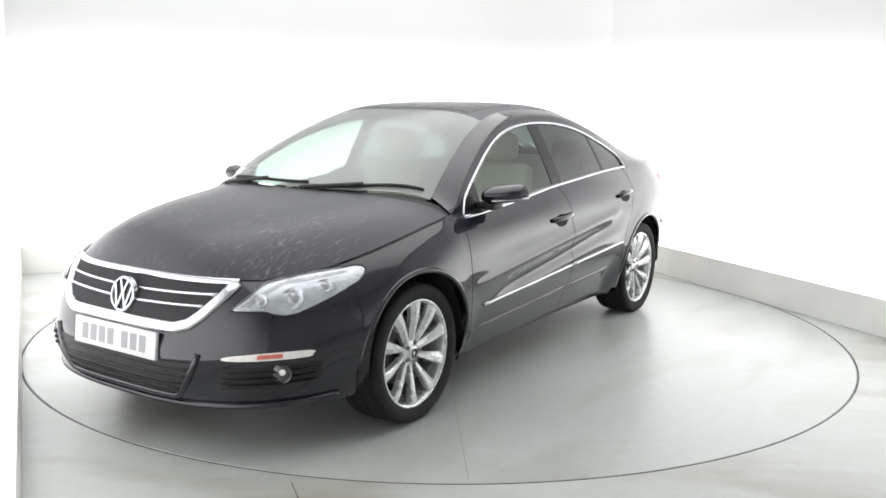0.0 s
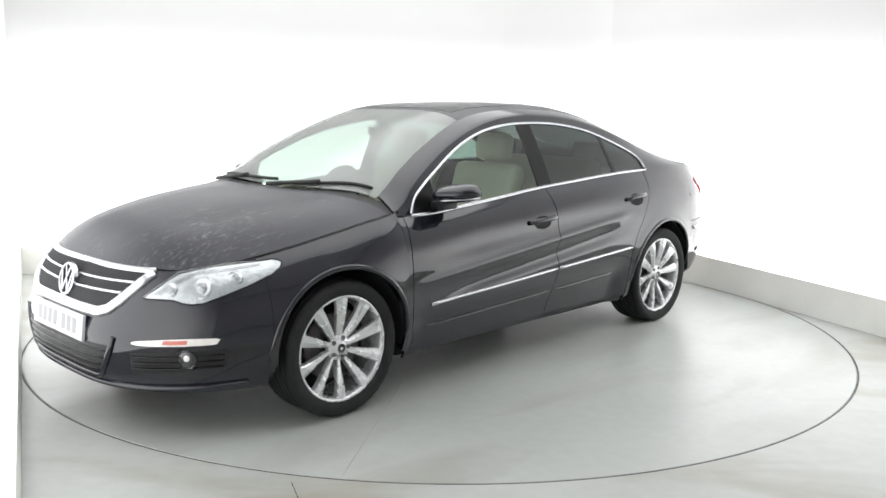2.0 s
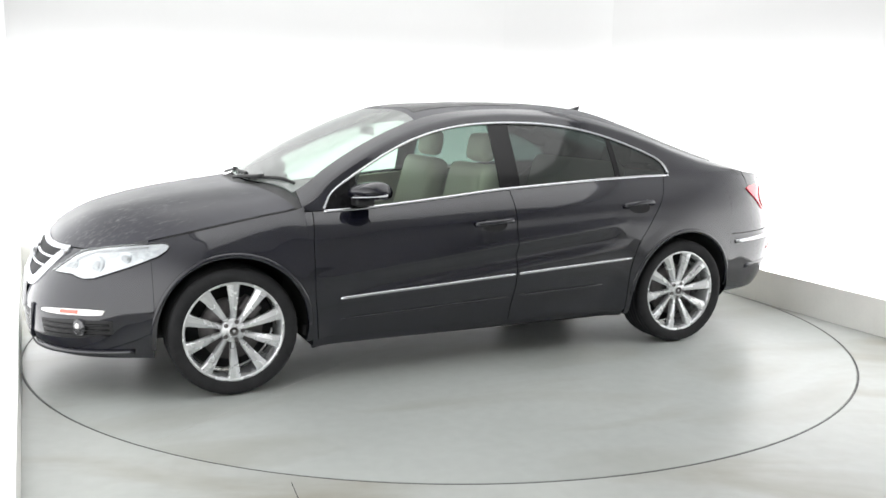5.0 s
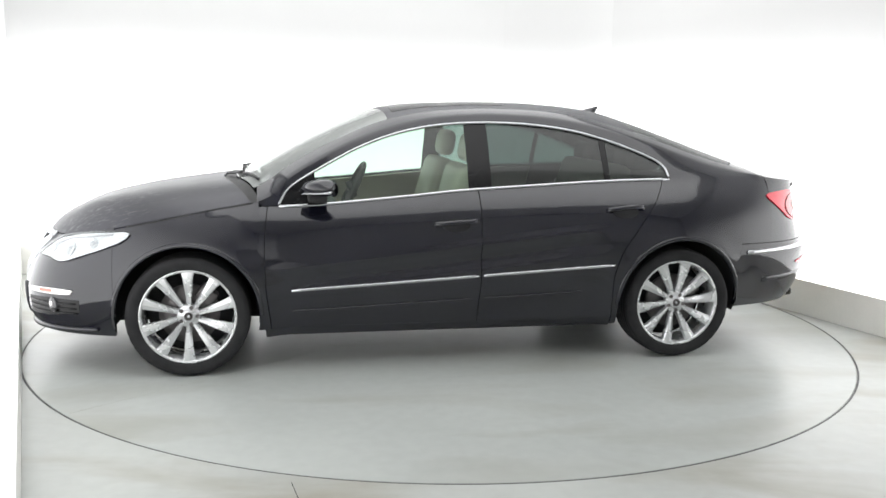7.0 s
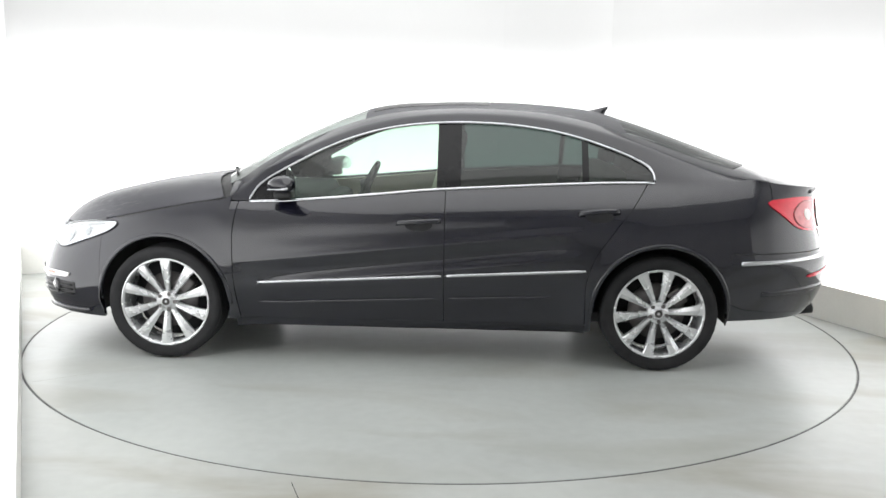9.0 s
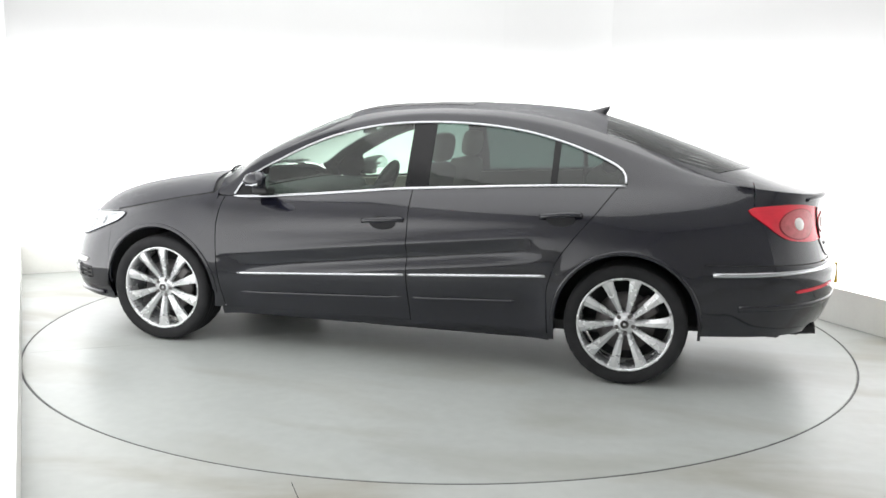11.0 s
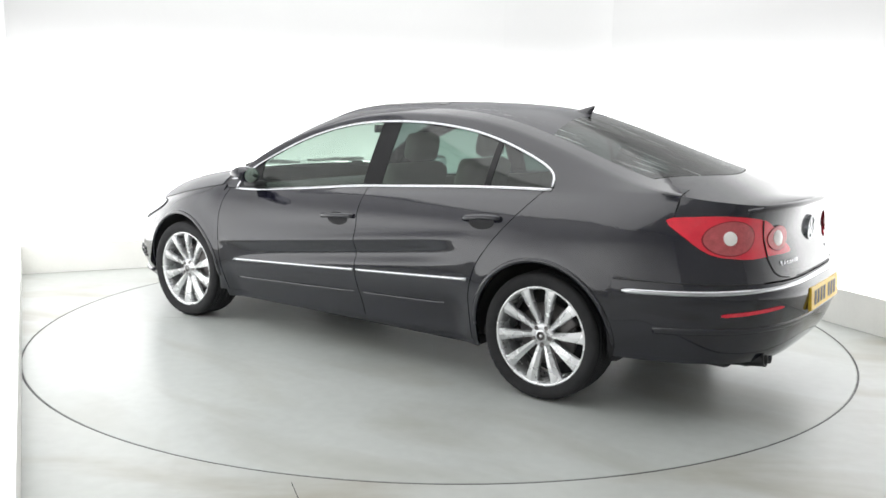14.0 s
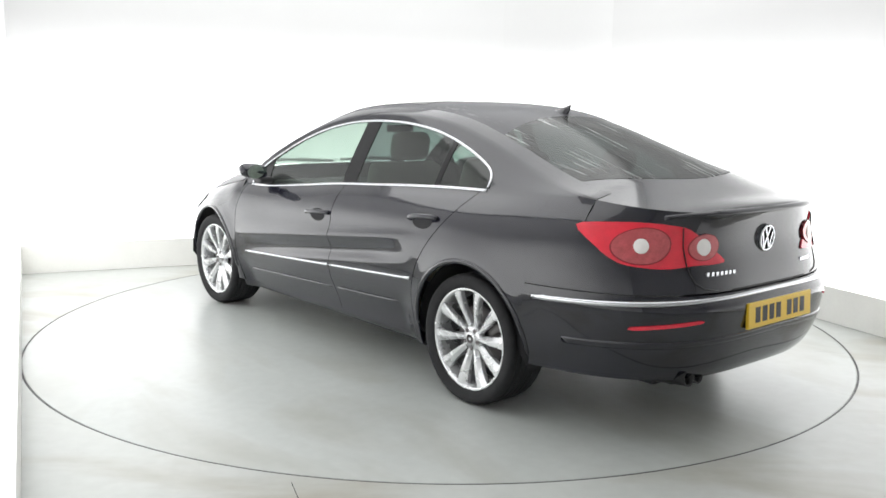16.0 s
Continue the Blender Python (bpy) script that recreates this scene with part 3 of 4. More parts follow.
# side windows and their frame
def pane(name, x0, x1, mat, label):
    for ob in both_sides(name, [(lambda a, b: side(mix(x0, x1, a), mix(belt_z(mix(x0, x1, a)) + .004, dlo_z(mix(x0, x1, a)) - .003, b)) - Vector((0, .007, 0)), 24, 12)], mat, .004, label):
        ob.visible_shadow = mat is PRIVACY


pane("front_side_window", -.135, .70, CLEAR, "pale green clear side window")
pane("rear_side_window", -.93, -.265, PRIVACY, "dark privacy tinted side window")
pane("quarter_window", -1.318, -.965, PRIVACY, "dark privacy tinted quarter window")
for x0, x1, nm in ((-.265, -.135, "door_pillar"), (-.965, -.93, "window_divider"), (.70, .885, "mirror_sail")):
    both_sides(nm, [(lambda a, b: side(mix(x0, x1, a), mix(belt_z(mix(x0, x1, a)) + .003, dlo_z(mix(x0, x1, a)) - .002, b)) - Vector((0, .004, 0)), 8, 12)], GLOSS_BLACK, .006, "gloss black pillar cover")


def window_outline():
    pts = [(mix(.888, -1.322, i / 40), None) for i in range(41)]
    low = [(x, belt_z(x) - .004) for x, _ in pts]
    high = [(x, dlo_z(x)) for x in [-1.3225 + 2.2105 * (.5 - .5 * math.cos(math.pi * i / 60)) for i in range(61)]]
    return low, high


def strip(points, wide, tall, mirror, f=side, lift=0.0, eps=(.01, .008)):
    bm = bmesh.new()
    pts, nrm = [], []
    for i, (u, v) in enumerate(points):
        n = normal_of(f, u, v, *eps)
        pts.append(f(u, v) + n * (lift(i / (len(points) - 1)) if callable(lift) else lift))
        nrm.append(n)
    if mirror:
        pts, nrm = [Vector((p.x, -p.y, p.z)) for p in pts], [Vector((p.x, -p.y, p.z)) for p in nrm]
    ribbon(bm, pts, nrm, wide, tall)
    return bm


low, high = window_outline()
for mirror in (False, True):
    trim = part("window_trim", strip(low, .017, .008, mirror), CHROME, car, "bright chrome strip round the side windows")
    part("arch_trim", strip(high, .014, .008, mirror, eps=(.012, -.006)), CHROME, trim)
    for x0, x1 in ((-.178, .86), (-.80, -.192)):
        part("door_ridge", strip([(mix(x0, x1, i / 20), .363 - .042 * mix(x0, x1, i / 20)) for i in range(21)], .018, .010, mirror, lift=lambda t: -.012 + .011 * min(1, 3 * math.sin(math.pi * t))), PAINT, car)
    for x0, x1, nm in ((-.172, .83, "door_strip"), (-.945, -.198, "door_strip")):
        part(nm, strip([(mix(x0, x1, i / 20), mix(.5065, .449, (mix(x0, x1, i / 20) + .176) / 1.002)) for i in range(21)], .017, .011, mirror, lift=-.001), CHROME, car, "thin chrome rubbing strip along the doors")


# ---- wheels ----
def wheel(m):
    """An alloy wheel with ten blade spokes; its outer face looks along +y."""
    hub = part("wheel", tyre_mesh(), RUBBER, car, "black tyre on a ten-spoke silver alloy")
    hub.matrix_local = m
    bm = bmesh.new()
    lathe(bm, [(.236, -.09), (.228, -.06), (.226, .03), (.230, .085), (.2360, .101), (.2455, .104), (.2475, .098), (.2475, .088)], 72)
    bm.faces.ensure_lookup_table()
    for f in [f for f in bm.faces if len(f.verts) > 8]:
        bm.faces.remove(f)
    part("rim", bm, ALLOY, hub, "silver alloy rim")
    for k in range(10):
        bm = bmesh.new()
        rings = []
        for i in range(9):
            t = i / 8
            r = mix(.042, .2405, t)
            half = mix(.0115, .0305, t ** 1.15) * (1 + .22 * ease(.85, 1, t))
            sway = mix(0, .10, t) * r * .35
            out = mix(.074, .099, ease(0, 1, t)) + .006 * math.sin(math.pi * t)
            prof = ((-half, out - .034), (-half, out - .007), (-half * .78, out), (half * .1, out - .001), (half, out - .016), (half, out - .036))
            rings.append([bm.verts.new((u + sway, y, r)) for u, y in prof])
        for p, q in zip(rings, rings[1:]):
            for j in range(6):
                bm.faces.new((p[j], p[(j + 1) % 6], q[(j + 1) % 6], q[j]))
        bm.faces.new(rings[0])
        bm.faces.new(rings[-1])
        bmesh.ops.recalc_face_normals(bm, faces=bm.faces[:])
        bmesh.ops.transform(bm, matrix=Matrix.Rotation(math.pi / 5 * k + .12, 4, "Y"), verts=bm.verts[:])
        sharp(bm, 25)
        part("spoke", bm, ALLOY, hub)
    bm = bmesh.new()
    lathe(bm, [(.062, .045), (.060, .072), (.050, .078), (.033, .079), (.033, .083), (.029, .087), (0.0005, .089)], 40)
    part("hub_cap", bm, ALLOY, hub, "silver hub cap")
    bm = bmesh.new()
    lathe(bm, [(.022, .0885), (.022, .0905), (.019, .0905), (.019, .0885)], 24)
    part("cap_ring", bm, DARK_METAL, hub)
    for k in range(5):
        a = 2 * math.pi * k / 5 + .44
        bm = bmesh.new()
        lathe(bm, [(.0105, .060), (.0105, .0825), (.008, .083), (.004, .0805), (.0005, .0805)], 12, Matrix.Translation((.046 * math.sin(a), 0, .046 * math.cos(a))))
        part("wheel_bolt", bm, DARK_METAL, hub)
    bm = bmesh.new()
    lathe(bm, [(.07, .02), (.155, .02), (.155, -.005), (.07, -.005)], 40)
    part("brake_disc", bm, DARK_METAL, hub, "worn steel brake disc")
    bm = bmesh.new()
    box(bm, -.05, .05, -.03, .05, .09, .175, Matrix.Rotation(-1.2, 4, "Y"), .012)
    part("brake_caliper", bm, DARK_METAL, hub)
    bm = bmesh.new()
    lathe(bm, [(.223, -.085), (.223, -.075), (.0005, -.075)], 40)
    part("back_plate", bm, LINER, hub)
    return hub


def tyre_mesh():
    bm = bmesh.new()
    prof = [(.243, -.095), (.262, -.112), (.29, -.1175), (.305, -.112), (.313, -.098), (.3155, -.075)]
    for k in range(5):           # tread ribs between grooves
        y0 = -.075 + .031 * k
        prof += [(.3165, y0 + .002), (.3165, y0 + .024), (.309, y0 + .0255), (.309, y0 + .0295)]
    prof += [(.3155, .08), (.313, .098), (.307, .112), (.288, .1175), (.275, .1155), (.262, .112), (.25, .106), (.243, .098)]
    lathe(bm, prof, 120)
    for v in bm.verts:            # cross grooves in the shoulders
        r = math.hypot(v.co.x, v.co.z)
        if r > .304 and abs(v.co.y) > .055 and round(math.atan2(v.co.z, v.co.x) / math.pi * 60) % 3 == 0:
            v.co.x, v.co.z = v.co.x * (1 - .002 / r), v.co.z * (1 - .002 / r)
    for f in [f for f in bm.faces if len(f.verts) > 8]:
        bm.faces.remove(f)
    return bm


for ax in (AXLE_F, AXLE_R):
    for sgn in (1, -1):
        w_y = .778 if ax > 0 else .783
        wheel(pose(ax, sgn * w_y, .3165, 0, 27 if ax > 0 else 16, 0 if sgn > 0 else 180))
# arch liners, lips and the underside
for ax in (AXLE_F, AXLE_R):
    for sgn in (1, -1):
        bm = bmesh.new()
        n = 24
        rings = []
        for k in range(-1, n + 2):
            a = mix(0, math.pi, min(n, max(0, k)) / n)
            c, s = math.cos(a), math.sin(a) - (.2 if k in (-1, n + 1) else 0)
            rings.append([bm.verts.new((ax + r * c, sgn * y, .325 + r * s)) for r, y in ((ARCH - .004, .893 if 0 <= k <= n else .84), (ARCH + .012, .87 if 0 <= k <= n else .82), (ARCH + .012, .5), (.02, .5))])
        for p, q in zip(rings, rings[1:]):
            for j in range(3):
                bm.faces.new((p[j], p[j + 1], q[j + 1], q[j]))
        part("arch_liner", bm, LINER, car)
        pts = []
        for k in range(41):
            a = mix(.0, math.pi, k / 40)
            x, z = ax + (ARCH + .006) * math.cos(a), .325 + (ARCH + .006) * math.sin(a)
            pts.append((x, min(z, belt_z(x))))
        part("arch_lip", strip(pts, .024, .010, sgn < 0, lift=-.002), PAINT, car)
bm = bmesh.new()
box(bm, -2.15, 2.0, -.5, .5, .215, .26, None, .02)
box(bm, -.95, .95, -.78, .78, .175, .235, None, .02)
part("underbody", bm, LINER, car, "dark underside")
bm = bmesh.new()
box(bm, 1.0, 1.9, -.5, .5, .24, .70, None, .02)
part("engine_bay", bm, LINER, car)
bm = bmesh.new()
box(bm, -2.25, -1.25, -.5, .5, .24, .86, None, .02)
part("boot_floor", bm, LINER, car)
for y in (.415, .485):
    bm = bmesh.new()
    lathe(bm, [(.030, -.16), (.033, -.01), (.034, 0), (.029, 0), (.027, -.02), (.027, -.1), (.0005, -.1)], 28, Matrix.Translation((-2.315, y, .29)) @ pose(0, 0, 0, 0, 0, 180) @ pose(0, 0, 0, 0, -8, 0), "x")
    part("exhaust_tip", bm, BLACK, car, "dark steel exhaust tip")

# ---- front ----
RED = material("red_lamp_plastic", (.74, .025, .05), .12, 0, .6, .12, 20, 200)
WHITE_PLASTIC = material("white_plate", (.56, .56, .57), .4, 0, 0, .03, 20)
YELLOW_PLASTIC = material("yellow_plate", (.80, .52, .03), .4, 0, 0, .05, 20)
INK = material("black_ink", (.012, .012, .012), .5)
PALE_INK = material("pale_grey_ink", (.28, .28, .29), .5)
REFLECTOR = material("lamp_reflector", (.66, .68, .70), .16, .92, 0, .22, 22, 60, 1.0)
BEZEL = material("grey_lamp_bezel", (.46, .47, .48), .2, .75, 0, .35, 25, 90, .4)
LAMP_GLASS = material("dark_lamp_glass", (.05, .05, .055), .08, .2, 1, .3, 30)
DEEP_RED = material("deep_red_lamp", (.50, .09, .10), .15, .1, .6, .2, 40)
SMOKE = material("smoked_lamp_ring", (.24, .02, .028), .2, .2, .4, .2, 20)
LAMP_WHITE = material("white_lamp_plastic", (.85, .82, .80), .15, 0, .5, .08, 40, 200)
AMBER = material("amber_lamp_plastic", (.62, .17, .13), .2, 0, .4, .1, 40)

GRILLE = [(-.505, .708), (-.25, .702), (0, .70), (.25, .702), (.505, .708), (.485, .672), (.43, .60), (.385, .558), (.33, .535), (.15, .523), (0, .52), (-.15, .523), (-.33, .535), (-.385, .558), (-.43, .60), (-.485, .672)]
bm = bmesh.new()
patch(bm, nose, GRILLE, .05, .03, .003, .01, (.01, .01))
grille = part("grille", bm, LINER, car, "black grille in a broad chrome surround")


def band(points, wide, tall, f=nose, lift=.003, closed=True, eps=(.008, .008), mirror=False):
    bm = bmesh.new()
    ns = [normal_of(f, u, v, *eps) for u, v in points]
    ps = [f(u, v) + n * lift for (u, v), n in zip(points, ns)]
    if mirror:
        ps, ns = [Vector((p.x, -p.y, p.z)) for p in ps], [Vector((p.x, -p.y, p.z)) for p in ns]
    ribbon(bm, ps, ns, wide, tall, closed)
    return bm


def along(a, b, n=16):
    return [(mix(a[0], b[0], i / n), mix(a[1], b[1], i / n)) for i in range(n + 1)]


part("surround_top", band(along((-.508, .706), (.508, .706), 40), .030, .013, closed=False), CHROME, grille)
outline_low = [(-.505, .702), (-.485, .662), (-.43, .588), (-.385, .55), (-.33, .532)] + along((-.30, .529), (.30, .529), 20) + [(.33, .532), (.385, .55), (.43, .588), (.485, .662), (.505, .702)]
part("surround_low", band(outline_low, .046, .014, closed=False), CHROME, grille)
for z, w in ((.655, .475), (.612, .44)):
    for s in (-1, 1):
        part("grille_bar", band(along((s * .07, z - .006), (s * (w - .015), z + .004), 14), .013, .012, closed=False), CHROME, grille)


def disc(name, place, facing, prof, mat, parent, label="", n=40):
    """A turned piece whose axis points along facing."""
    bm = bmesh.new()
    lathe(bm, prof, n, None, "z")
    q = Vector(facing).to_track_quat("Z", "Y").to_matrix().to_4x4()
    bmesh.ops.transform(bm, matrix=Matrix.Translation(place) @ q, verts=bm.verts[:])
    sharp(bm)
    return part(name, bm, mat, parent, label)


def facing_up(place, facing):
    """A pose whose z looks along facing, with y upright."""
    z = Vector(facing).normalized()
    x = Vector((0, 0, 1)).cross(z).normalized()
    m = Matrix((x, z.cross(x), z)).transposed().to_4x4()
    return Matrix.Translation(place) @ m


def emblem(place, facing, r):
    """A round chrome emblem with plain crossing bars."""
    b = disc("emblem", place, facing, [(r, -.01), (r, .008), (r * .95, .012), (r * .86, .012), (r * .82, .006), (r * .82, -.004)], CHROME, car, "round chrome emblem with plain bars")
    disc("emblem_field", place, facing, [(r * .84, 0), (r * .84, .003), (.0005, .0035)], GLOSS_BLACK, b)
    q = facing_up(place, facing)
    for s in (-1, 1):
        for (x0, y0), (x1, y1) in (((.70, .46), (.34, -.74)), ((.34, -.74), (.03, .06)), ((.32, .78), (.03, .14))):
            mid, way_of = Vector((s * (x0 + x1) / 2, (y0 + y1) / 2, 0)) * r, Vector((s * (x1 - x0), y1 - y0, 0)) * r
            bm = bmesh.new()
            box(bm, -way_of.length / 2 - .02 * r, way_of.length / 2 + .02 * r, -.075 * r, .075 * r, .003, .010 - .0006 * (x0 < .5), Matrix.Translation(mid) @ Matrix.Rotation(math.atan2(way_of.y, way_of.x), 4, "Z"))
            bmesh.ops.transform(bm, matrix=q, verts=bm.verts[:])
            part("emblem_bar", bm, CHROME, b, "", False)


emblem(nose(0, .622) + Vector((.016, 0, 0)), (1, 0, .25), .074)


def number_plate(place, facing, mat, ink, label):
    q = facing_up(place, facing)
    bm = bmesh.new()
    box(bm, -.262, .262, -.056, .056, -.012, .004, q, .003)
    p = part("number_plate", bm, mat, car, label, False)
    for k in range(7):
        x = -.19 + .056 * k + (.035 if k > 3 else 0)
        bm = bmesh.new()
        box(bm, x - .019, x + .019, -.034, .034, .004, .0052, q)
        part("plate_bar", bm, ink, p, "", False)
    return p


number_plate(nose(0, .45) + Vector((.004, 0, 0)), (1, 0, .10), WHITE_PLASTIC, PALE_INK, "white front number plate with plain bars")
INTAKE = [(-.43, .40), (0, .392), (.43, .40), (.40, .34), (.35, .272), (.2, .262), (0, .26), (-.2, .262), (-.35, .272), (-.40, .34)]
bm = bmesh.new()
patch(bm, nose, INTAKE, .05, .03, .003, .01, (.01, .01))
intake = part("lower_grille", bm, BLACK, car, "black lower air intake with slats")
for z, w in ((.375, .41), (.345, .395), (.315, .375), (.288, .355)):
    part("intake_slat", band(along((-w, z), (w, z), 24), .010, .004, closed=False), GLOSS_BLACK, intake)
part("intake_edge", band([(-.45, .44), (-.43, .39), (-.40, .33), (-.355, .268)] + along((-.33, .255), (.33, .255), 20) + [(.355, .268), (.40, .33), (.43, .39), (.45, .44)], .024, .010, closed=False), PAINT, intake)

HEAD = [(25.4, .606), (30, .655), (35.6, .703), (42, .722), (49.7, .735), (57, .744), (61.6, .7515), (62.9, .748), (63.5, .738), (63.2, .718), (61.6, .694), (58, .668), (54.6, .646),
        (49, .615), (44.5, .593), (41, .588), (38, .594), (35.7, .604), (30, .605)]
FOGBED = [(24.3, .385), (39, .402), (53.2, .40), (53, .335), (40, .308), (25, .300)]
for mirror in (False, True):
    s = -1 if mirror else 1

    def ahead(u, v):
        p = front(u, v)
        return Vector((p.x, s * p.y, p.z))

    bm = bmesh.new()
    patch(bm, ahead, HEAD, 3, .03, .002, .008)
    head = part("headlight", bm, REFLECTOR, car, "clear headlight with silver reflector")
    for u, v, r in ((33.5, .642, .030), (43, .650, .042), (52, .686, .030)):
        n = normal_of(ahead, u, v, .5, .005)
        axis = n * .85 + Vector((.22, 0, 0))
        bowl = disc("lamp_bowl", ahead(u, v) - n * .001, axis, [(r * 1.12, -.006), (r * 1.12, .003), (r, .006), (r * .9, .003), (r * .62, .001)], REFLECTOR, head, "silver lamp bowl")
        disc("projector", ahead(u, v) - n * .001, axis, [(r * .62, -.002), (r * .58, .004), (r * .45, .007), (r * .2, .009), (.0005, .0095)], BEZEL, bowl, "grey round projector lens")
    bm = bmesh.new()
    patch(bm, ahead, [(28, .622), (33, .668), (41, .708), (50, .722), (58, .735), (58, .728), (50, .712), (41, .698), (34, .658), (31, .622)], 3, .03, .004, .004)
    part("lamp_shroud", bm, BEZEL, head, "grey curved lamp shroud")
    bm = bmesh.new()
    patch(bm, ahead, HEAD, 3, .03, lambda u, w: mix(.016, .004, ease(48, 62, abs(u))), .008)
    part("lens", bm, LENS, head, "clear plastic lens").visible_shadow = False
    part("lamp_rim", band(HEAD, .006, .005, ahead, .002, True, (.5, .005)), BLACK, head)
    bm = bmesh.new()
    patch(bm, ahead, FOGBED, 4, .03, .002, .008)
    bed = part("fog_lamp", bm, BLACK, car, "round fog lamp in a black slatted recess")
    for z in (.375, .35, .325):
        part("fog_slat", band(along((25.5, z - .004), (52, z + .006), 12), .009, .010, ahead, .002, False, (.5, .005)), GLOSS_BLACK, bed)
    n = normal_of(ahead, 42, .365, .5, .005)
    disc("lamp_glass", ahead(42, .365) - n * .004, n * .8 + Vector((.28, 0, 0)), [(.041, -.008), (.041, .010), (.038, .013), (.035, .011), (.026, .017), (.012, .0205), (.0005, .0215)], LAMP_GLASS, bed, "round dark glass lamp")
    # White dot on the dark dome: a highlight painted as a small disc.
    disc("dome_glint", ahead(42, .365) + n * .015 + Vector((0, 0, .010)), n * .8 + Vector((.28, 0, 0)), [(.014, 0), (.010, .006), (.0005, .008)], LAMP_WHITE, bed)
    SIDE_LAMP = [(26.5, .423), (26.3, .438), (38, .452), (49.8, .452), (50.2, .438), (49, .428), (38, .424)]
    bm = bmesh.new()
    patch(bm, ahead, rounded(SIDE_LAMP, 3), 3, .02, .008, .01)
    ind = part("indicator", bm, LAMP_WHITE, car, "white indicator strip with amber centre")
    bm = bmesh.new()
    patch(bm, ahead, [(35, .430), (35, .446), (42, .448), (42, .432)], 3, .02, .010, .006)
    part("amber_bulb", bm, AMBER, ind)

    # ---- rear ----
    def behind(u, v):
        p = rear(u, v)
        return Vector((p.x, s * p.y, p.z))

    TAIL = [(58, .925), (50, .943), (40, .948), (30, .94), (22, .918), (14, .845), (9.6, .785), (13, .772), (20, .772), (28, .762), (36, .766), (44, .785), (51, .85)]
    bm = bmesh.new()
    patch(bm, behind, rounded(TAIL, 3), 3, .03, .007, .012)
    tail = part("tail_light", bm, RED, car, "red tail light with two round lamps")
    for u, v, hu, hv, r in ((37, .853, 9.5, .076, .033), (16.6, .846, 5.2, .057, .037)):
        for nm, k, lift, mt in (("lamp_ring", 1, .0090, SMOKE), ("lamp_bowl", .95, .0115, DEEP_RED)):
            bm = bmesh.new()
            patch(bm, behind, [(u + k * hu * math.cos(q), v + k * hv * math.sin(q)) for q in [2 * math.pi * i / 32 for i in range(32)]], 2, .02, lift, .008)
            part(nm, bm, mt, tail)
        n = normal_of(behind, u, v, .5, .005)
        disc("lamp_centre", behind(u, v) + n * .011, n, [(r, -.004), (r * .95, .003), (r * .6, .007), (.0005, .009)], LAMP_WHITE, tail, "white lamp centre")
    part("lamp_seam", band([(22.5, .768), (23.5, .85), (25.5, .93)], .004, .009, behind, .004, False, (.5, .005)), INK, tail)
    part("boot_joint", band([(22.2, .768), (21.4, .735), (20.2, .70), (17.5, .676), (13, .666)], .006, .003, behind, .0015, False, (.5, .005)), INK, car)
    bm = bmesh.new()
    patch(bm, behind, rounded([(42.5, .514), (42.8, .527), (32, .543), (22, .556), (21.5, .545), (32, .528)], 3), 3, .02, .006, .01)
    part("rear_reflector", bm, RED, car, "red bumper reflector")
part("lip", band([(u, mix(.222, .246, abs(u) / 58)) for u in [mix(-58, 58, i / 70) for i in range(71)]], .02, .018, front, 0, False, (.5, .005)), PAINT, car, "splitter lip under the bumper")
part("bumper_strip", band([(u, mix(.638, .604, (abs(u) / 69.5) ** 1.3)) for u in [mix(-69.5, 69.5, i / 60) for i in range(61)]], .024, .011, rear, .0, False, (.4, .004)), CHROME, car, "chrome strip across the rear bumper")
part("bumper_crease", band([(u, mix(.47, .432, abs(u) / 62)) for u in [mix(-62, 62, i / 50) for i in range(51)]], .03, .006, rear, -.001, False, (.4, .004)), PAINT, car)
number_plate(stern(0, .55) - Vector((.004, 0, 0)), (-1, 0, .06), YELLOW_PLASTIC, INK, "yellow rear number plate with plain bars")
emblem(stern(0, .857) - Vector((.006, 0, 0)), (-1, 0, -.05), .06)
bm = bmesh.new()
for k in range(7):
    y = .425 - .026 * k
    c = stern(y, .735)
    box(bm, c.x - .004, c.x + .002, y - .009, y + .009, .727, .743)
part("model_badge", bm, CHROME, car, "small chrome badge of plain bars", False)
bm = bmesh.new()
for k in range(4):
    y = -.30 - .028 * k
    c = stern(y, .735)
    box(bm, c.x - .004, c.x + .002, y - .01, y + .01, .727, .743)
part("engine_badge", bm, CHROME, car, "small chrome badge of plain bars", False)
bm = bmesh.new()
ps = [rear(mix(-34, 34, i / 40), .985) + Vector((.006, 0, .002 - .016 * abs(i / 20 - 1) ** 4)) for i in range(41)]
ribbon(bm, ps, [Vector((-.5, 0, .87)).normalized()] * 41, .034, .011)
part("spoiler_lip", bm, PAINT, car)

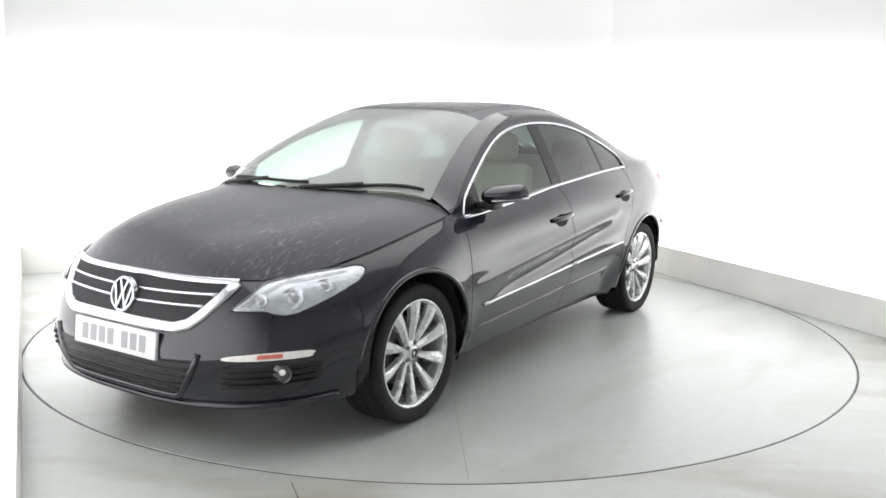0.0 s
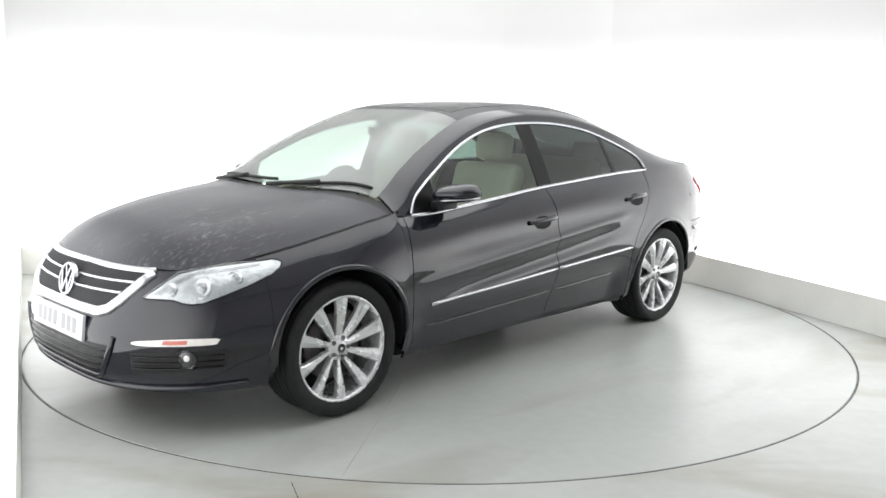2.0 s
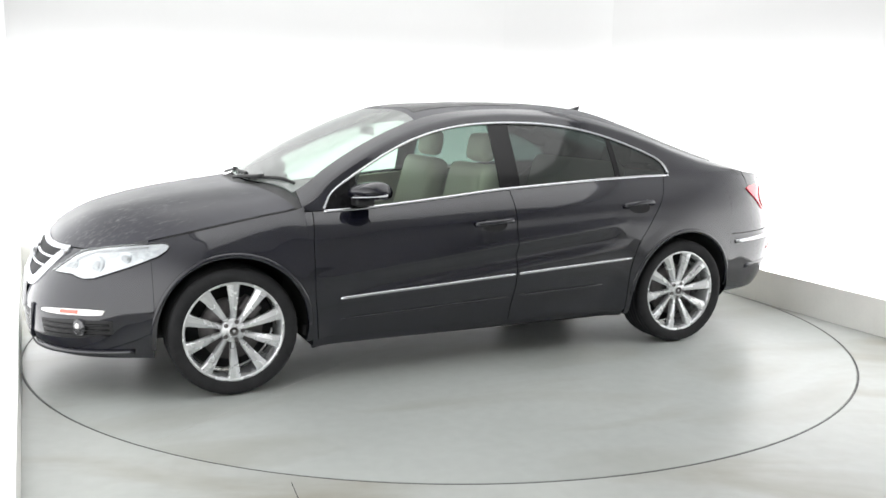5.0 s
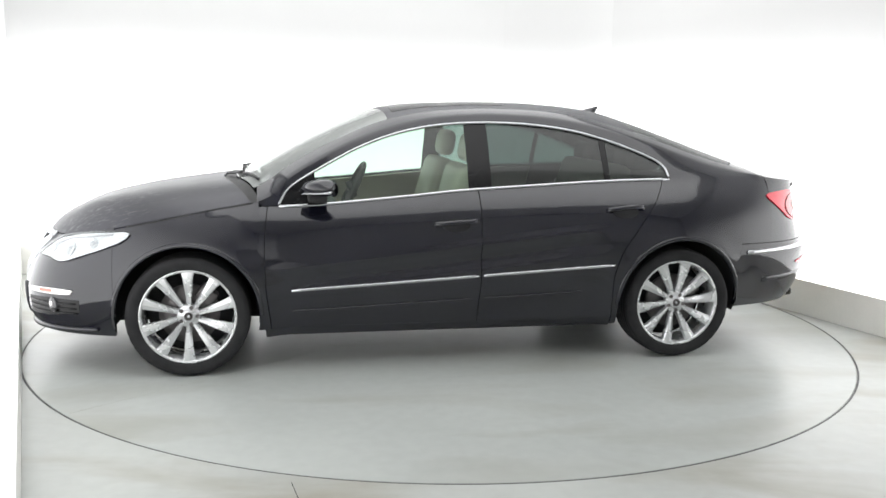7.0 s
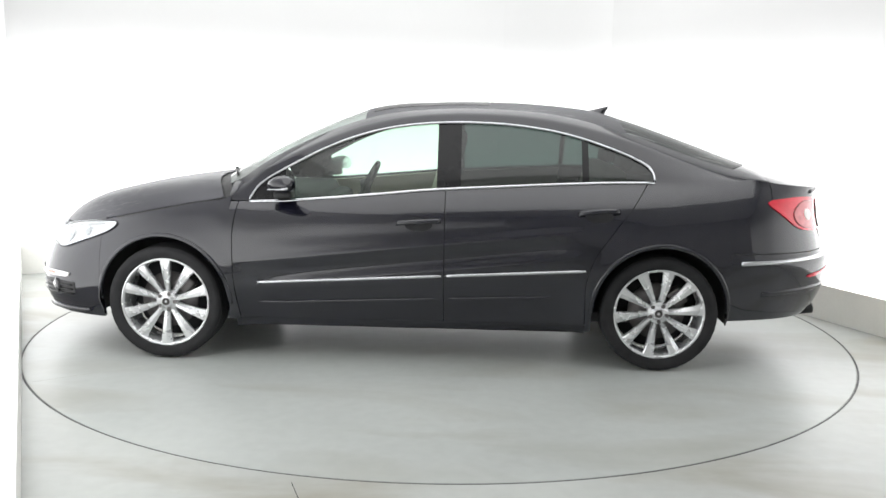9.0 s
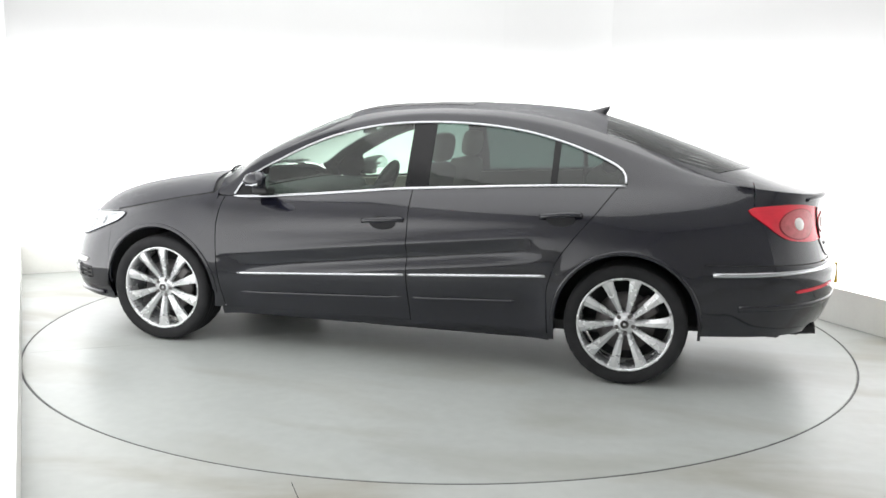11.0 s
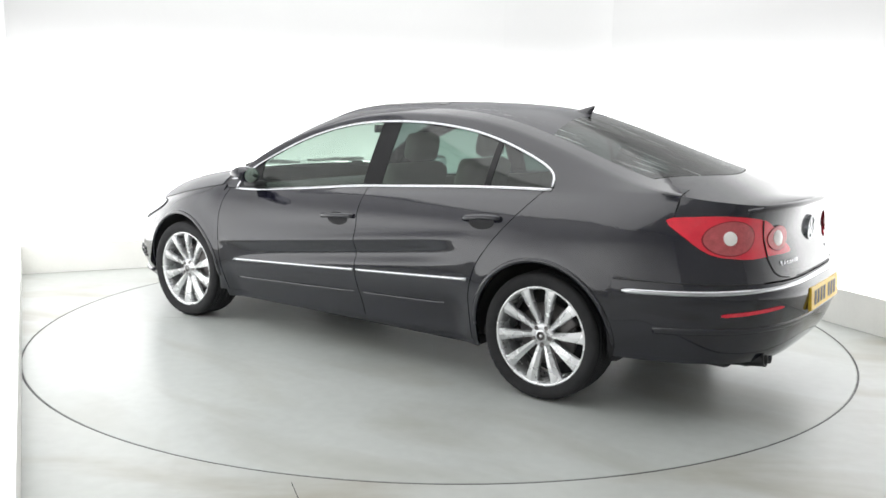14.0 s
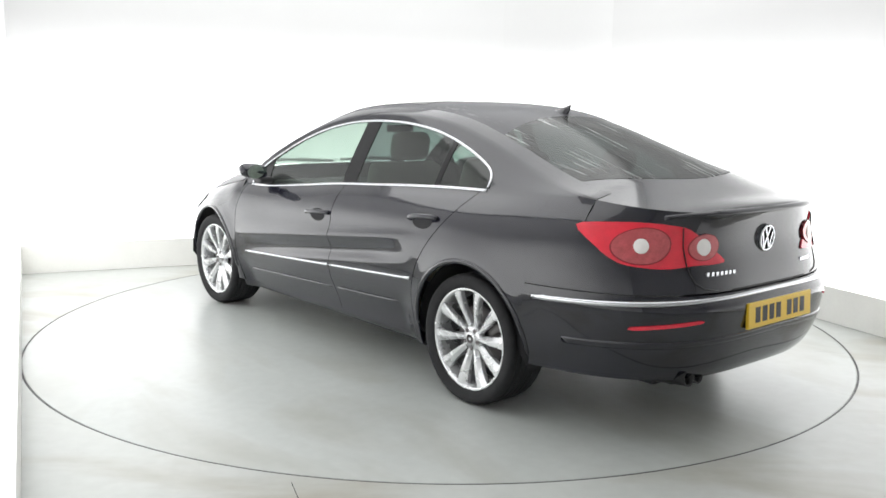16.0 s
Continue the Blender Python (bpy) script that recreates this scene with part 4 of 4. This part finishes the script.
# ---- flanks: handles, mirrors, seams ----
for mirror in (False, True):
    s = -1 if mirror else 1
    for x0, x1, z0, z1, dr in ((-.165, .075, .803, .787, doors_f), (-1.12, -.90, .868, .853, doors_r)):
        def flank(u, v):
            p = side(u, v)
            return Vector((p.x, s * p.y, p.z))
        xm, zm = (x0 + x1) / 2, (z0 + z1) / 2
        # Dark patch on the door skin: shade of the handle recess, painted.
        cup = [(xm + .075 * math.cos(a), zm - .014 + .036 * math.sin(a)) for a in [2 * math.pi * k / 28 for k in range(28)]]
        bm = bmesh.new()
        patch(bm, flank, cup, .05, .03, .0015, .004, (.01, .008))
        h = part("recess_shade", bm, LINER, dr[1 if mirror else 0], "dark patch painted for the shaded handle recess")
        bm = bmesh.new()
        pts = [(mix(x0, x1, i / 14), mix(z0, z1, i / 14)) for i in range(15)]
        ns = [normal_of(flank, u, v, .01, .008) for u, v in pts]
        ribbon(bm, [flank(u, v) + n * (.004 + .026 * math.sin(math.pi * i / 14) ** .5) for i, ((u, v), n) in enumerate(zip(pts, ns))], ns, .026, .012)
        part("door_handle", bm, PAINT, h, "body-coloured pull handle")
    # mirror: rounded shell on a short foot
    bm = bmesh.new()
    n, rows = 24, []
    for i in range(15):
        t = i / 14
        y = mix(.845, 1.045, t)
        r = (max(0, 1 - abs(2 * t - .86) ** 3.2 / 1.14 ** 3.2)) ** .45
        cx, cz = mix(.69, .635, t), mix(.972, .995, t)
        rows.append([bm.verts.new((cx + .085 * r * math.cos(a) * (1.15 if math.cos(a) > 0 else .55), s * y, cz + .052 * r * math.sin(a) * (1 if math.sin(a) > 0 else .8))) for a in [2 * math.pi * k / n for k in range(n)]])
    for p, q in zip(rows, rows[1:]):
        for k in range(n):
            bm.faces.new((p[k], p[(k + 1) % n], q[(k + 1) % n], q[k]))
    bm.faces.new(rows[0])
    bm.faces.new(rows[-1])
    bmesh.ops.recalc_face_normals(bm, faces=bm.faces[:])
    mir = part("door_mirror", bm, PAINT, car, "body-coloured door mirror with a chrome strip")
    bm = bmesh.new()
    box(bm, .64, .74, .80, .90, .905, .945, None, .012)
    if mirror:
        bmesh.ops.transform(bm, matrix=Matrix.Diagonal((1, -1, 1, 1)), verts=bm.verts[:])
        bmesh.ops.reverse_faces(bm, faces=bm.faces[:])
    part("mirror_foot", bm, BLACK, mir)
    bm = bmesh.new()
    ps = [Vector((mix(.755, .685, i / 8) - .05 * (i / 8) ** 3, s * mix(.90, 1.042, i / 8), mix(.955, .972, i / 8))) for i in range(9)]
    ribbon(bm, ps, [Vector((.8, s * .5 * i / 8, -.1)).normalized() for i in range(9)], .012, .022)
    part("mirror_strip", bm, CHROME, mir, "thin chrome strip")
    bm = bmesh.new()
    rows = [bm.verts.new((mix(.66, .615, .5 + .5 * math.cos(a)) - .022, s * (.945 + .07 * math.cos(a)), .985 + .043 * math.sin(a))) for a in [2 * math.pi * k / 24 for k in range(24)]]
    f = bm.faces.new(rows)
    bm.normal_update()
    if f.normal.x > 0:
        bmesh.ops.reverse_faces(bm, faces=[f])
    part("mirror_glass", bm, CHROME, mir, "mirror glass", False)
    # dark joints behind the panel gaps
    for name, pts in (("door_joint", [(B_SEAM, mix(.24, .97, i / 20)) for i in range(21)]), ("door_joint", [(door_front(mix(.24, .875, i / 20)), mix(.24, .875, i / 20)) for i in range(21)]),
                      ("door_joint", [(door_back(mix(.24, 1.015, i / 24)), mix(.24, 1.015, i / 24)) for i in range(25)])):
        part(name, strip(pts, .012, .003, mirror, lift=-.011), INK, car)
    part("bumper_joint", band([(u, .655) for u in [mix(26, 70.2, i / 16) for i in range(17)]], .005, .003, rear, 0, False, (.4, .004), mirror), INK, car)
    part("bonnet_joint", strip([(mix(1.02, 1.66, i / 20), rail_z(mix(1.02, 1.66, i / 20)) - .001) for i in range(21)], .006, .0025, mirror, lift=.0), INK, car)

# boot and bonnet shut lines
part("boot_joint", band(along((-.30, .664), (.30, .664), 24), .006, .003, stern, 0, False, (.008, .004)), INK, car)

# roof fin, wipers, sunroof
bm = bmesh.new()
rows = []
for i in range(9):
    t = i / 8
    x = mix(-1.03, -1.135, t)
    h = .052 * t ** 1.25
    w = .020 * (1 - abs(2 * t - 1) ** 2.5) + .004
    z = centre_z(x) - .004
    tip = x - .025 * t ** 2
    rows.append([bm.verts.new((x, -w, z)), bm.verts.new((tip + .003, -w * .35, z + h * .75)), bm.verts.new((tip, 0, z + h + .004)), bm.verts.new((tip + .003, w * .35, z + h * .75)), bm.verts.new((x, w, z))])
for p, q in zip(rows, rows[1:]):
    for k in range(4):
        bm.faces.new((p[k], p[k + 1], q[k + 1], q[k]))
bm.faces.new(rows[0])
bm.faces.new(rows[-1])
bmesh.ops.recalc_face_normals(bm, faces=bm.faces[:])
part("roof_aerial", bm, PAINT, car, "dark shark-fin aerial")
bm = bmesh.new()
sheet(bm, lambda a, b: top(mix(-.42, .25, a), mix(-.72, .72, b)) + Vector((0, 0, .0015)), 16, 20, .004)
part("sunroof", bm, GLOSS_BLACK, car, "dark glass sunroof panel")


def on_screen(x, q, h):
    return top(x, q) + Vector((.5, 0, .85)) * h


for q0, q1 in ((.80, .06), (.0, -.68)):
    bm = bmesh.new()
    qs = [mix(q0, q1, i / 16) for i in range(17)]
    ps = [on_screen(screen_foot(q) - mix(.045, .012, i / 16), q, .006) for i, q in enumerate(qs)]
    ribbon(bm, ps, [Vector((.5, 0, .85)).normalized()] * 17, .012, .012)
    wip = part("wiper", bm, BLACK, car, "black windscreen wiper")
    bm = bmesh.new()
    a, b = on_screen(screen_foot(q1) + .035, q1 - .04, .008), on_screen(screen_foot(qs[8]) - .028, qs[8], .016)
    ribbon(bm, [a.lerp(b, i / 6) for i in range(7)], [Vector((.5, 0, .85)).normalized()] * 7, .020, .012)
    part("wiper_arm", bm, BLACK, wip)

# ---- cabin ----
def seat(x, y, wide, name, label, low=.40):
    bm = bmesh.new()
    box(bm, x - .05, x + .48, y - wide / 2, y + wide / 2, low, low + .17, pose(0, 0, 0), .05)
    st = part(name, bm, LEATHER, car, label)
    bm = bmesh.new()
    box(bm, -.07, .07, -wide / 2, wide / 2, 0, .60, pose(x - .02, y, low + .1, 0, -16, 0), .05)
    part("seat_back", bm, LEATHER, st)
    return st


for y in (.37, -.37):
    st = seat(-.02, y, .50, "front_seat", "cream leather front seat")
    bm = bmesh.new()
    box(bm, -.05, .05, -.13, .13, 0, .17, pose(-.215, y, 1.09, 0, -10, 0), .045)
    part("head_rest", bm, LEATHER, st)
st = seat(-.98, 0, .98, "rear_bench", "cream leather rear bench")
for y in (.36, -.36):
    bm = bmesh.new()
    box(bm, -.045, .045, -.12, .12, 0, .13, pose(-1.20, y, 1.06, 0, -14, 0), .04)
    part("head_rest", bm, CABIN_DARK, st)
bm = bmesh.new()
box(bm, .62, .98, -.68, .68, .62, .90, None, .06)
box(bm, .52, .80, -.68, .68, .55, .84, None, .05)
part("dashboard", bm, CABIN_DARK, car, "dark dashboard")
bm = bmesh.new()
lathe(bm, [(.185 + .016 * math.cos(a), .016 * math.sin(a)) for a in [2 * math.pi * k / 10 for k in range(11)]], 36, pose(.40, -.37, .86, 0, 0, 0) @ pose(0, 0, 0, 0, 64, 0), "z")
box(bm, -.03, .03, -.17, .17, -.012, .012, pose(.40, -.37, .86, 0, 64, 0), .008)
lathe(bm, [(.06, -.02), (.06, .015), (.0005, .02)], 24, pose(.40, -.37, .86, 0, 64, 180), "z")
part("steering_wheel", bm, CABIN_DARK, car, "dark steering wheel")
bm = bmesh.new()
sheet(bm, lambda a, b: top(mix(-1.1, .24, a), mix(-.9, .9, b)) - Vector((0, 0, .045)), 12, 12, .004)
part("headlining", bm, HEADLINER, car, "pale headlining")
both_sides("door_card", [(lambda a, b: side(mix(-.93, .88, a), mix(.30, belt_z(mix(-.93, .88, a)) - .01, b)) - Vector((0, .06, 0)), 20, 8)], LEATHER, .01, "cream door card")
bm = bmesh.new()
box(bm, -1.25, 1.0, -.80, .80, .245, .30, None, .01)
box(bm, -.4, .55, -.11, .11, .30, .55, None, .03)
part("cabin_floor", bm, CABIN_DARK, car)
bm = bmesh.new()
box(bm, -1.95, -1.2, -.62, .62, .93, .965, None, .01)
part("parcel_shelf", bm, CABIN_DARK, car)
bm = bmesh.new()
box(bm, .355, .37, -.11, .11, 1.235, 1.285, None, .006)
part("inside_mirror", bm, CABIN_DARK, car)


# ---- movement ----
HEADING = [(0, 236.85), (.5, 235.1), (1, 232.45), (1.5, 229.15), (2, 225.6), (2.5, 222.2), (3, 218.75), (3.5, 215.4), (4, 211.9), (5.25, 203.3), (6.5, 194.75),
           (7, 191.3), (7.5, 187.95), (8, 184.6), (8.5, 181.35), (9, 177.9), (10.25, 169.5), (11.5, 161.1), (12, 157.65), (12.5, 154.2), (13, 150.75),
           (13.5, 147.35), (14, 143.9), (14.5, 140.5), (15, 137.1), (15.5, 133.6), (16, 130.05)]


def motions():
    """The turntable turns with the car, its centre fitted to the camera's view."""
    off = Vector((.152, -.030, 0))
    walk(car, [(t, pose(0, 0, 0, 0, 0, h) @ Matrix.Translation(off)) for t, h in HEADING])
    walk(table, [(t, pose(RING_CX, RING_CY, 0, 0, 0, h)) for t, h in HEADING])


motions()
